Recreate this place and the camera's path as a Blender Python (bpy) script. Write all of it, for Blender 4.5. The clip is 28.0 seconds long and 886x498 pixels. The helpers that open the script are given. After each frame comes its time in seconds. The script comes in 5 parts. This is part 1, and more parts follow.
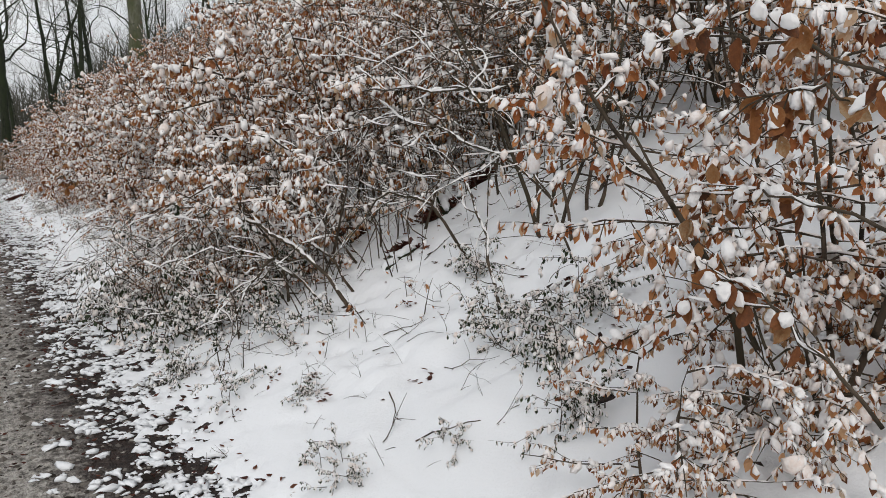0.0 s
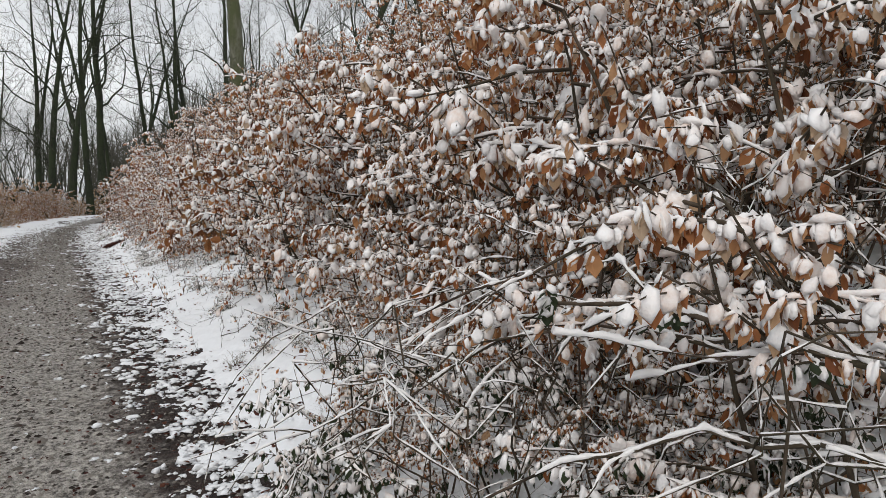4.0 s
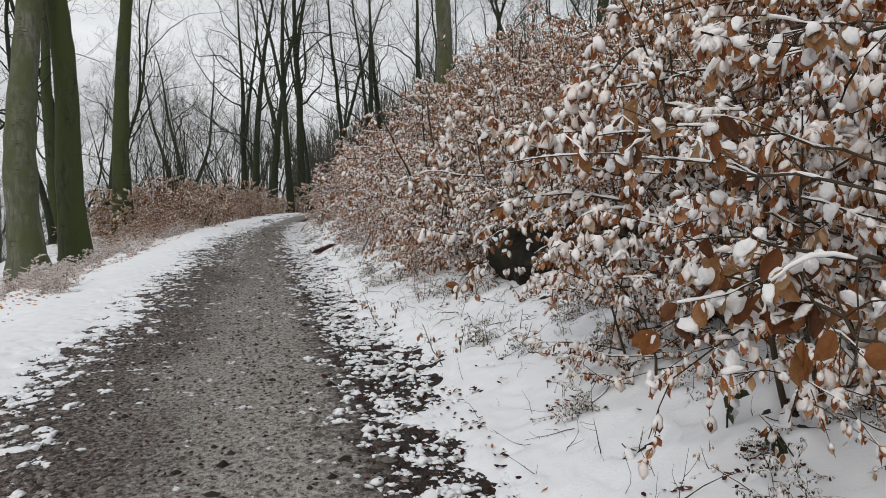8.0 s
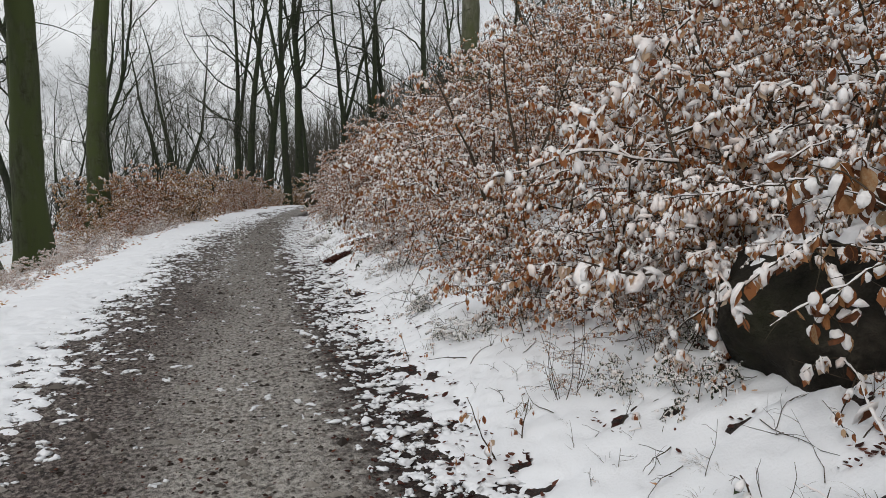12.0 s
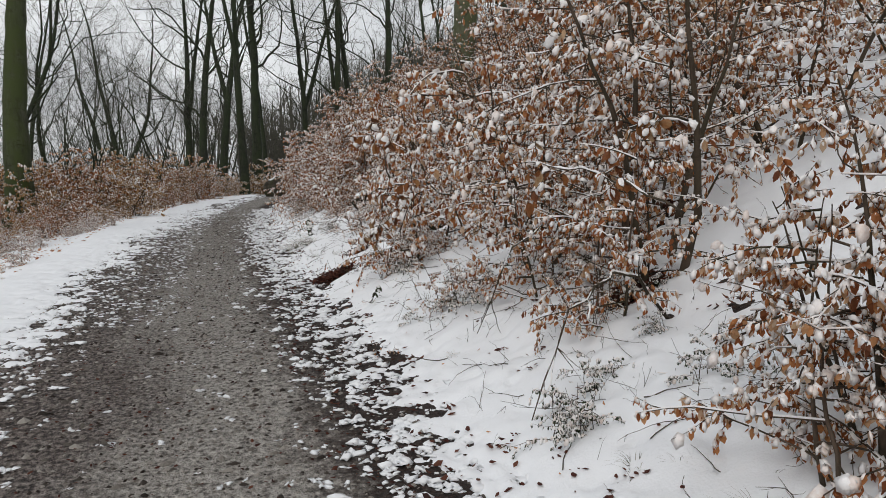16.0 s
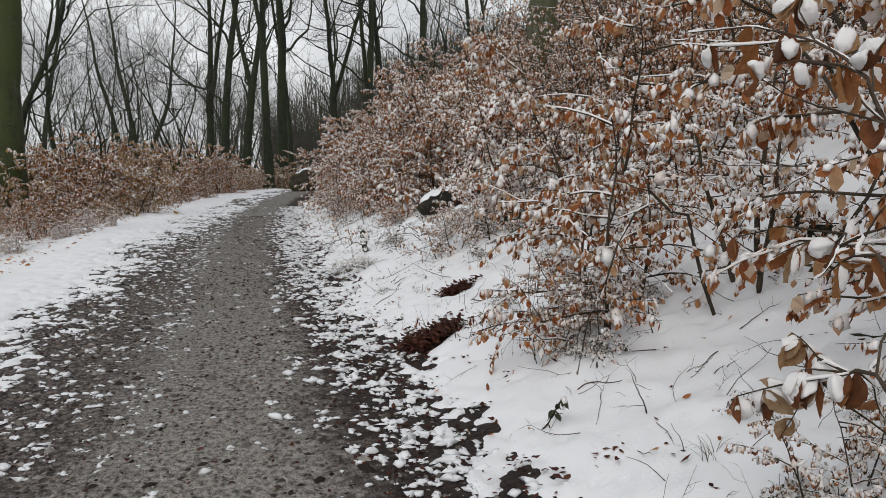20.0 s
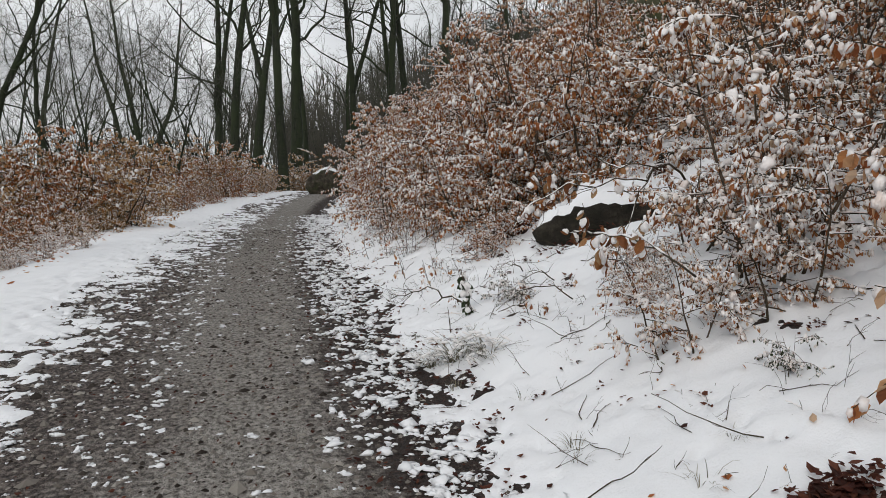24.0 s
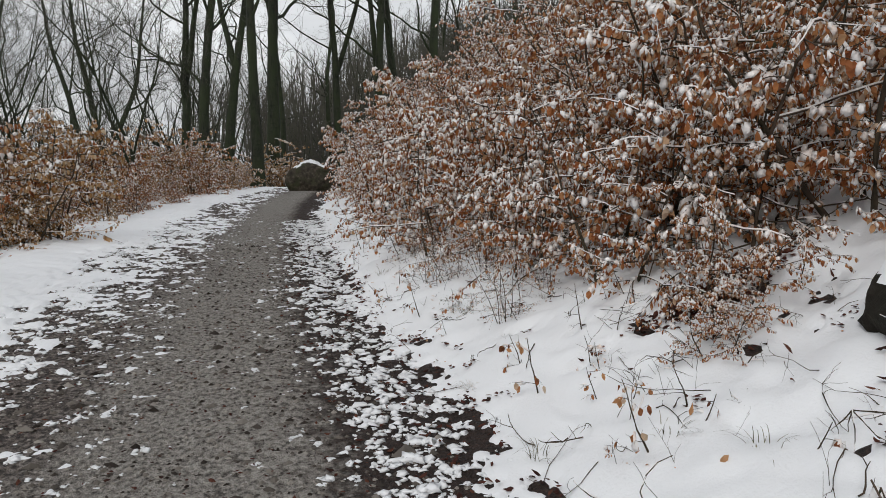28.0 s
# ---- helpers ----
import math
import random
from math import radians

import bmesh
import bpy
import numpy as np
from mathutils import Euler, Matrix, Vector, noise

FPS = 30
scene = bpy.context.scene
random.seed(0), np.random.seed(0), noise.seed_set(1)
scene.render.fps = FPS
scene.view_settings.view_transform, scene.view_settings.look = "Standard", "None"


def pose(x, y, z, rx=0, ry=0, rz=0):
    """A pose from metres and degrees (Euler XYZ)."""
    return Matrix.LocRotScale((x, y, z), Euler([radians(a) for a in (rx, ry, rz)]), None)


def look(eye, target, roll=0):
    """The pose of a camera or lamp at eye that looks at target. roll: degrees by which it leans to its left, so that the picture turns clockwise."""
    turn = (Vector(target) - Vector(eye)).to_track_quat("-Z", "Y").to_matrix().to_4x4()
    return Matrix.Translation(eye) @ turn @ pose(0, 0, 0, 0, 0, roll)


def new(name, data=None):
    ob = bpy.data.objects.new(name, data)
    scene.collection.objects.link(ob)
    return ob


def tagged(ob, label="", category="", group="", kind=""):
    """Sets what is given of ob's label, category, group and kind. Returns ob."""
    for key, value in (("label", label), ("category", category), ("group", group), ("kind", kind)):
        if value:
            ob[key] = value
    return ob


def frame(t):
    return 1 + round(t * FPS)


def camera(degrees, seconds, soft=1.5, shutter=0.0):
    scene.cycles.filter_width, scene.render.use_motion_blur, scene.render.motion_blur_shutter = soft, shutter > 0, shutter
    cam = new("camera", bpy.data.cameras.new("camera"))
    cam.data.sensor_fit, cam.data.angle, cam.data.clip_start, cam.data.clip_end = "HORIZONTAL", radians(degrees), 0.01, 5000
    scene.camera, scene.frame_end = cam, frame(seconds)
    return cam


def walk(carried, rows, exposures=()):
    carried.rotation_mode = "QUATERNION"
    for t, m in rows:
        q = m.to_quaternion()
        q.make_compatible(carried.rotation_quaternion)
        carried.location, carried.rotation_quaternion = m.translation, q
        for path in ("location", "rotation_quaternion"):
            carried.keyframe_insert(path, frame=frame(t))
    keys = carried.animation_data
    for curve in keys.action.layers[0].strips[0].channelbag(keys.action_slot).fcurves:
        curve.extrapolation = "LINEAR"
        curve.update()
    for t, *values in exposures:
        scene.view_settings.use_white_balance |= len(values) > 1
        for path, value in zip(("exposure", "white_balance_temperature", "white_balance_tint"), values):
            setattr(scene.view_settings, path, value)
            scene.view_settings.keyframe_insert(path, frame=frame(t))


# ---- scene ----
# ---- camera and walk ----
cam = camera(61.0, 28.0, soft=0.8)


def aimed(x, y, z, yaw, pitch, roll):
    """A pose that looks along yaw and pitch, leaning by roll."""
    ry, rp = radians(yaw), radians(pitch)
    ahead = Vector((-math.sin(ry) * math.cos(rp), math.cos(ry) * math.cos(rp), math.sin(rp)))
    eye = Vector((x, y, z))
    return look(eye, eye + ahead, roll)


PATH = [
    (0, -0.000, -0.350, 1.556, -32.39, -7.41, 0.08),
    (0.5, 0.018, 0.160, 1.519, -31.54, -7.29, 0.03),
    (1, 0.008, 0.684, 1.523, -30.71, -6.53, 0.00),
    (1.5, -0.036, 1.191, 1.547, -30.25, -5.80, 0.04),
    (2, -0.017, 1.690, 1.524, -29.83, -5.33, 0.06),
    (2.5, -0.033, 2.177, 1.491, -29.43, -5.03, 0.08),
    (3, -0.034, 2.637, 1.472, -29.17, -4.90, 0.20),
    (3.5, 0.074, 3.197, 1.474, -28.40, -4.72, -0.04),
    (4, 0.056, 3.698, 1.461, -26.85, -4.33, -0.58),
    (4.5, 0.065, 4.163, 1.424, -23.55, -4.00, -1.20),
    (6.5, -0.085, 6.489, 1.465, -14.94, -4.30, -1.36),
    (7, -0.111, 7.039, 1.463, -13.95, -4.36, -1.44),
    (7.5, -0.081, 7.522, 1.471, -13.59, -4.37, -1.26),
    (8, -0.094, 8.013, 1.468, -13.42, -4.47, -1.16),
    (8.5, -0.108, 8.476, 1.472, -13.30, -4.50, -1.15),
    (9, -0.105, 9.000, 1.503, -13.24, -4.52, -0.97),
    (9.5, -0.139, 9.549, 1.499, -13.37, -4.64, -0.93),
    (10, -0.109, 10.047, 1.456, -14.19, -4.85, -1.15),
    (10.5, -0.101, 10.561, 1.481, -14.19, -4.84, -0.83),
    (11, -0.119, 11.059, 1.526, -14.08, -4.82, -0.55),
    (11.5, -0.110, 11.544, 1.509, -14.04, -4.95, -0.49),
    (12, -0.124, 12.066, 1.504, -13.84, -5.07, -0.45),
    (12.5, -0.140, 12.586, 1.509, -13.70, -5.02, -0.17),
    (14.5, -0.199, 14.675, 1.530, -14.97, -5.39, -0.61),
    (15, -0.194, 15.192, 1.535, -16.63, -5.74, -1.05),
    (15.5, -0.194, 15.704, 1.512, -17.30, -6.00, -1.01),
    (16, -0.200, 16.219, 1.505, -17.15, -6.14, -0.75),
    (16.5, -0.190, 16.716, 1.536, -16.78, -6.32, -0.81),
    (17, -0.143, 17.187, 1.562, -16.18, -6.51, -0.97),
    (17.5, -0.145, 17.704, 1.561, -15.75, -6.63, -0.89),
    (18, -0.160, 18.219, 1.537, -15.67, -6.58, -0.59),
    (18.5, -0.168, 18.783, 1.528, -15.64, -6.50, 0.03),
    (19, -0.192, 19.306, 1.517, -15.44, -6.60, -0.07),
    (19.5, -0.183, 19.774, 1.481, -15.43, -6.57, 0.45),
    (20, -0.185, 20.269, 1.489, -15.71, -6.44, 0.43),
    (20.5, -0.204, 20.816, 1.500, -15.84, -6.39, 0.26),
    (21, -0.217, 21.278, 1.475, -15.77, -6.49, 0.48),
    (21.5, -0.246, 21.854, 1.467, -15.35, -6.40, 0.19),
    (22, -0.245, 22.353, 1.444, -14.71, -6.36, -0.13),
    (22.5, -0.183, 22.952, 1.444, -14.12, -6.34, -0.09),
    (24.5, -0.168, 25.378, 1.523, -15.61, -6.64, 0.26),
    (25, -0.107, 25.987, 1.527, -16.26, -6.64, 0.34),
    (25.5, -0.112, 26.604, 1.508, -16.52, -6.70, 0.41),
    (26, -0.094, 27.114, 1.471, -17.19, -6.72, 0.43),
    (26.5, -0.084, 27.721, 1.473, -17.40, -6.69, 0.72),
    (27, -0.102, 28.281, 1.513, -17.26, -6.75, 0.62),
    (27.5, -0.074, 28.806, 1.488, -17.15, -6.83, 0.64),
    (28, -0.061, 29.351, 1.450, -16.98, -6.99, 0.61),
]
EXPOSURES = [(0, 0.04), (2, 0.06), (4, 0.11), (7, -0.02), (9, -0.05), (20, -0.05), (24, 0.0), (28, 0.0)]
walk(cam, [(t, aimed(x, y, z, a, b, c)) for t, x, y, z, a, b, c in PATH], EXPOSURES)

# ---- world, sun, exposure ----
world = bpy.data.worlds.new("world")
scene.world = world
world.use_nodes = True
wn, wl = world.node_tree.nodes, world.node_tree.links
wn.clear()
w_out = wn.new("ShaderNodeOutputWorld")
w_bg = wn.new("ShaderNodeBackground")
w_sky = wn.new("ShaderNodeTexSky")
w_sky.sky_type = "NISHITA"
w_sky.sun_disc = False
w_sky.sun_elevation = radians(32)
w_sky.sun_rotation = radians(200)
w_sky.air_density = 1.0
w_sky.dust_density = 6.0
w_co = wn.new("ShaderNodeTexCoord")
w_map = wn.new("ShaderNodeMapping")
w_map.inputs["Scale"].default_value = (1.5, 1.5, 5.0)
w_noise = wn.new("ShaderNodeTexNoise")
w_noise.inputs["Scale"].default_value = 2.2
w_noise.inputs["Detail"].default_value = 5.0
w_ramp = wn.new("ShaderNodeValToRGB")
w_ramp.color_ramp.elements[0].position, w_ramp.color_ramp.elements[1].position = 0.35, 0.7
w_ramp.color_ramp.elements[0].color = (7.3, 7.5, 7.8, 1)
w_ramp.color_ramp.elements[1].color = (11.5, 11.7, 11.9, 1)
w_mix = wn.new("ShaderNodeMix")
w_mix.data_type = "RGBA"
w_mix.inputs["Factor"].default_value = 0.88
wl.new(w_co.outputs["Generated"], w_map.inputs["Vector"])
wl.new(w_map.outputs["Vector"], w_noise.inputs["Vector"])
wl.new(w_noise.outputs["Fac"], w_ramp.inputs["Fac"])
wl.new(w_sky.outputs["Color"], w_mix.inputs["A"])
wl.new(w_ramp.outputs["Color"], w_mix.inputs["B"])
wl.new(w_mix.outputs["Result"], w_bg.inputs["Color"])
w_bg.inputs["Strength"].default_value = 0.085
wl.new(w_bg.outputs["Background"], w_out.inputs["Surface"])

sun_data = bpy.data.lights.new("sun", "SUN")
sun_data.energy, sun_data.angle, sun_data.color = 0.8, radians(25), (1.0, 0.97, 0.93)
sun = new("sun", sun_data)
sun.matrix_world = look((-6, 4, 20), (-1, 9.5, 13.5))

# ---- materials ----


def material(name, rough=0.8, spec=0.3):
    m = bpy.data.materials.new(name)
    m.use_nodes = True
    b = m.node_tree.nodes["Principled BSDF"]
    b.inputs["Roughness"].default_value = rough
    b.inputs["Specular IOR Level"].default_value = spec
    return m, m.node_tree.nodes, m.node_tree.links, b


def noise_node(nodes, links, scale, detail=4.0, rough=0.55, stretch=None, seed=0.0):
    co = nodes.new("ShaderNodeTexCoord")
    mp = nodes.new("ShaderNodeMapping")
    mp.inputs["Location"].default_value = (seed, seed * 0.7, seed * 0.3)
    if stretch:
        mp.inputs["Scale"].default_value = stretch
    tx = nodes.new("ShaderNodeTexNoise")
    tx.inputs["Scale"].default_value = scale
    tx.inputs["Detail"].default_value = detail
    tx.inputs["Roughness"].default_value = rough
    links.new(co.outputs["Object"], mp.inputs["Vector"])
    links.new(mp.outputs["Vector"], tx.inputs["Vector"])
    return tx.outputs["Fac"]


def ramp_node(nodes, links, fac, stops):
    r = nodes.new("ShaderNodeValToRGB")
    el = r.color_ramp.elements
    while len(el) < len(stops):
        el.new(0.5)
    for e, (p, c) in zip(el, stops):
        e.position, e.color = p, (*c, 1)
    links.new(fac, r.inputs["Fac"])
    return r.outputs["Color"]


def mixed(nodes, links, fac, a, b):
    m = nodes.new("ShaderNodeMix")
    m.data_type = "RGBA"
    for sock, v in ((m.inputs["Factor"], fac), (m.inputs["A"], a), (m.inputs["B"], b)):
        if isinstance(v, (int, float)):
            sock.default_value = v
        elif isinstance(v, tuple):
            sock.default_value = (*v, 1)
        else:
            links.new(v, sock)
    return m.outputs["Result"]


def math_node(nodes, links, op, a, b=0.0):
    m = nodes.new("ShaderNodeMath")
    m.operation = op
    for sock, v in zip(m.inputs, (a, b)):
        if isinstance(v, (int, float)):
            sock.default_value = v
        else:
            links.new(v, sock)
    return m.outputs["Value"]


def bumped(nodes, links, bsdf, height, strength=0.4, distance=0.02):
    b = nodes.new("ShaderNodeBump")
    b.inputs["Strength"].default_value = strength
    b.inputs["Distance"].default_value = distance
    links.new(height, b.inputs["Height"])
    links.new(b.outputs["Normal"], bsdf.inputs["Normal"])


def snow_material(name, tint=(0.856, 0.874, 0.9)):
    m, n, l, b = material(name, 0.75, 0.25)
    big = noise_node(n, l, 1.3, 3)
    fine = noise_node(n, l, 55, 4, 0.65)
    dim = tuple(v * 0.93 for v in tint)
    l.new(mixed(n, l, big, dim, tint), b.inputs["Base Color"])
    b.inputs["Subsurface Weight"].default_value = 0.0
    bumped(n, l, b, fine, 0.35, 0.015)
    return m


def bark_material(name, dark, light, moss, moss_amount):
    m, n, l, b = material(name, 0.85, 0.2)
    grain = noise_node(n, l, 9, 6, 0.65, (1, 1, 0.25))
    blot = noise_node(n, l, 1.6, 4, 0.6, (1, 1, 0.5), 3.0)
    scar = noise_node(n, l, 2.5, 5, 0.7, (1, 1, 3.0), 7.0)
    base = ramp_node(n, l, grain, [(0.35, dark), (0.65, light)])
    base = mixed(n, l, ramp_node(n, l, scar, [(0.56, (0, 0, 0)), (0.66, (1, 1, 1))]), base, tuple(v * 0.5 for v in dark))
    amount = ramp_node(n, l, blot, [(0.5 - moss_amount * 0.4, (0, 0, 0)), (0.75 - moss_amount * 0.3, (1, 1, 1))])
    l.new(mixed(n, l, amount, base, moss), b.inputs["Base Color"])
    bumped(n, l, b, grain, 0.5, 0.03)
    return m


def leaf_material(name, stops, rough=0.65, single=False):
    """Dry leaves, each island (or each object) with a tone of its own."""
    m, n, l, b = material(name, rough, 0.3)
    if single:
        info = n.new("ShaderNodeObjectInfo")
        pick, blotch = info.outputs["Random"], noise_node(n, l, 5, 5, 0.7)
        pick = math_node(n, l, "ADD", pick, math_node(n, l, "MULTIPLY", math_node(n, l, "SUBTRACT", blotch, 0.5), 0.9))
        fine = noise_node(n, l, 14, 4, 0.7, (1, 0.4, 1))
    else:
        geo = n.new("ShaderNodeNewGeometry")
        pick, fine = geo.outputs["Random Per Island"], noise_node(n, l, 60, 3)
    col = ramp_node(n, l, pick, stops)
    tone = mixed(n, l, math_node(n, l, "MULTIPLY", fine, 0.6 if single else 0.25), col, (0.06, 0.03, 0.015))
    l.new(tone, b.inputs["Base Color"])
    back = n.new("ShaderNodeBsdfTranslucent")
    l.new(tone, back.inputs["Color"])
    both = n.new("ShaderNodeMixShader")
    both.inputs["Fac"].default_value = 0.45
    l.new(b.outputs["BSDF"], both.inputs[1])
    l.new(back.outputs["BSDF"], both.inputs[2])
    l.new(both.outputs["Shader"], n["Material Output"].inputs["Surface"])
    return m


SNOW = snow_material("snow")
CLUMP = snow_material("clump_snow", (0.87, 0.856, 0.852))


def frost_material():
    """Thin snow on leaves: white heaps, rosy where the leaf shows through."""
    m, n, l, b = material("leaf_snow", 0.75, 0.25)
    geo = n.new("ShaderNodeNewGeometry")
    thin = math_node(n, l, "ADD", math_node(n, l, "MULTIPLY", geo.outputs["Random Per Island"], 0.55), math_node(n, l, "MULTIPLY", noise_node(n, l, 45, 4, 0.7), 0.75))
    l.new(ramp_node(n, l, thin, [(0.42, (0.88, 0.872, 0.872)), (0.74, (0.865, 0.82, 0.80)), (1.0, (0.765, 0.65, 0.585))]), b.inputs["Base Color"])
    bumped(n, l, b, noise_node(n, l, 70, 4, 0.65), 0.4, 0.012)
    return m


FROST = frost_material()
BARK_GREEN = bark_material("mossy_beech_bark", (0.018, 0.018, 0.014), (0.085, 0.085, 0.062), (0.05, 0.064, 0.022), 0.6)
BARK_GREY = bark_material("grey_beech_bark", (0.07, 0.07, 0.055), (0.19, 0.185, 0.15), (0.075, 0.085, 0.04), 0.5)
BARK_DARK = bark_material("dark_bark", (0.009, 0.010, 0.008), (0.038, 0.039, 0.030), (0.028, 0.037, 0.018), 0.5)
TWIG = bark_material("twig_bark", (0.026, 0.019, 0.014), (0.13, 0.094, 0.07), (0.05, 0.042, 0.026), 0.3)
TWIG_FAR = bark_material("distant_twigs", (0.05, 0.047, 0.042), (0.11, 0.102, 0.09), (0.08, 0.08, 0.055), 0.3)
LEAF = leaf_material("dry_beech_leaf", [(0.0, (0.095, 0.038, 0.02)), (0.2, (0.26, 0.09, 0.035)), (0.46, (0.44, 0.18, 0.068)), (0.68, (0.55, 0.285, 0.13)), (0.86, (0.61, 0.42, 0.26)), (1.0, (0.67, 0.55, 0.43))])
LEAF_ONE = leaf_material("large_beech_leaf", [(0.0, (0.11, 0.045, 0.022)), (0.3, (0.26, 0.09, 0.033)), (0.6, (0.40, 0.16, 0.052)), (0.85, (0.48, 0.26, 0.115)), (1.0, (0.56, 0.4, 0.24))], 0.6, True)
LEAF_FAR = leaf_material("rusty_leaf", [(0.0, (0.17, 0.055, 0.024)), (0.28, (0.41, 0.138, 0.046)), (0.56, (0.55, 0.24, 0.09)), (0.78, (0.61, 0.37, 0.20)), (1.0, (0.67, 0.53, 0.40))])
LEAF_BANK = leaf_material("tawny_leaf", [(0.0, (0.15, 0.075, 0.03)), (0.25, (0.40, 0.20, 0.07)), (0.55, (0.57, 0.33, 0.14)), (0.8, (0.63, 0.45, 0.26)), (1.0, (0.68, 0.57, 0.43))])
LEAF_GREEN = leaf_material("evergreen_leaf", [(0.0, (0.015, 0.026, 0.013)), (0.5, (0.034, 0.055, 0.026)), (1.0, (0.07, 0.095, 0.05))], 0.35)
LITTER = leaf_material("wet_leaf_litter", [(0.0, (0.028, 0.010, 0.008)), (0.5, (0.085, 0.024, 0.018)), (1.0, (0.16, 0.058, 0.034))])
GRASS = leaf_material("winter_grass", [(0.0, (0.06, 0.06, 0.04)), (0.5, (0.17, 0.16, 0.11)), (1.0, (0.40, 0.36, 0.27))])


def rock_material(name="shaded_mossy_rock", gain=1.0):
    m, n, l, b = material(name, 0.9, 0.2)
    a = noise_node(n, l, 6, 6, 0.65)
    c = noise_node(n, l, 1.8, 4, 0.6, None, 5.0)
    base = ramp_node(n, l, a, [(f, tuple(v * gain for v in rgb)) for f, rgb in ((0.3, (0.010, 0.009, 0.007)), (0.55, (0.03, 0.026, 0.02)), (0.75, (0.075, 0.065, 0.05)))])
    l.new(mixed(n, l, ramp_node(n, l, c, [(0.5, (0, 0, 0)), (0.75, (1, 1, 1))]), base, (0.026 * gain, 0.03 * gain, 0.014 * gain)), b.inputs["Base Color"])
    bumped(n, l, b, math_node(n, l, "ADD", a, math_node(n, l, "MULTIPLY", noise_node(n, l, 24, 5, 0.7), 0.5)), 1.0, 0.07)
    return m


# mossy rock, its base tones lowered to hold the shade of a hollow
ROCK = rock_material()
ROCK_GREY = rock_material("weathered_grey_rock", 2.4)


def gravel_material():
    """Trodden grit: a pale worn strip along the middle, purple-brown leafy mud to the sides."""
    m, n, l, b = material("wet_gravel", 0.72, 0.3)
    co = n.new("ShaderNodeTexCoord")
    grit = n.new("ShaderNodeTexVoronoi")
    grit.inputs["Scale"].default_value = 90
    l.new(co.outputs["Object"], grit.inputs["Vector"])
    fine = math_node(n, l, "ADD", math_node(n, l, "MULTIPLY", noise_node(n, l, 110, 2, 0.6), 0.25), math_node(n, l, "MULTIPLY", noise_node(n, l, 30, 3, 0.6, (1.1, 0.8, 1), 2.0), 0.75))
    mid = noise_node(n, l, 9, 5, 0.65)
    big = noise_node(n, l, 0.9, 4, 0.6, (1, 0.35, 1))
    stone = ramp_node(n, l, fine, [(0.37, (0.09, 0.08, 0.071)), (0.46, (0.33, 0.306, 0.275)), (0.60, (0.63, 0.595, 0.55))])
    mud = ramp_node(n, l, fine, [(0.38, (0.018, 0.013, 0.012)), (0.48, (0.105, 0.083, 0.074)), (0.60, (0.34, 0.29, 0.26))])
    at = n.new("ShaderNodeAttribute")
    at.attribute_name = "across"
    ragged = math_node(n, l, "ADD", math_node(n, l, "MULTIPLY", math_node(n, l, "SUBTRACT", big, 0.5), 1.1), math_node(n, l, "MULTIPLY", math_node(n, l, "SUBTRACT", mid, 0.5), 0.7))
    side = math_node(n, l, "ABSOLUTE", math_node(n, l, "ADD", at.outputs["Fac"], 0.16))
    worn = math_node(n, l, "ADD", math_node(n, l, "MULTIPLY", side, 0.66), ragged)
    fac = ramp_node(n, l, worn, [(0.24, (0, 0, 0)), (0.62, (1, 1, 1))])
    path = mixed(n, l, fac, stone, mud)
    lop = math_node(n, l, "MAXIMUM", math_node(n, l, "ADD", at.outputs["Fac"], 0.45), math_node(n, l, "MULTIPLY", math_node(n, l, "ADD", at.outputs["Fac"], 0.45), -0.54))
    soil = ramp_node(n, l, noise_node(n, l, 30, 5, 0.7, None, 9.0), [(0.35, (0.014, 0.010, 0.009)), (0.55, (0.042, 0.026, 0.021)), (0.75, (0.10, 0.060, 0.048))])
    off = math_node(n, l, "ADD", lop, math_node(n, l, "MULTIPLY", math_node(n, l, "SUBTRACT", mid, 0.5), 0.8))
    leafy = ramp_node(n, l, math_node(n, l, "MULTIPLY", off, 0.5), [(0.34, (0, 0, 0)), (0.49, (1, 1, 1))])
    # the gravel is darker further along
    along = n.new("ShaderNodeSeparateXYZ")
    l.new(co.outputs["Object"], along.inputs["Vector"])
    darker_along = ramp_node(n, l, math_node(n, l, "ADD", math_node(n, l, "MULTIPLY", along.outputs["Y"], 0.02), math_node(n, l, "MULTIPLY", math_node(n, l, "SUBTRACT", big, 0.5), 0.25)), [(0.3, (0, 0, 0)), (0.55, (1, 1, 1))])
    path = mixed(n, l, math_node(n, l, "MULTIPLY", darker_along, 0.28), path, (0.04, 0.036, 0.034))
    dots = n.new("ShaderNodeTexVoronoi")
    dots.inputs["Scale"].default_value = 14
    l.new(co.outputs["Object"], dots.inputs["Vector"])
    spot = ramp_node(n, l, dots.outputs["Distance"], [(0.13, (1, 1, 1)), (0.3, (0, 0, 0))])
    spot = math_node(n, l, "MULTIPLY", spot, ramp_node(n, l, mid, [(0.46, (0, 0, 0)), (0.62, (1, 1, 1))]))
    path = mixed(n, l, math_node(n, l, "MULTIPLY", spot, 0.6), path, (0.04, 0.03, 0.024))
    l.new(mixed(n, l, leafy, path, soil), b.inputs["Base Color"])
    h = math_node(n, l, "ADD", math_node(n, l, "MULTIPLY", grit.outputs["Distance"], 0.5), mid)
    bumped(n, l, b, math_node(n, l, "ADD", h, math_node(n, l, "MULTIPLY", fine, 2.4)), 1.0, 0.035)
    return m


GRAVEL = gravel_material()
STONES = leaf_material("path_stones", [(0.0, (0.018, 0.014, 0.011)), (0.25, (0.09, 0.078, 0.068)), (0.6, (0.29, 0.265, 0.235)), (1.0, (0.54, 0.51, 0.465))])

# ---- mesh helpers ----


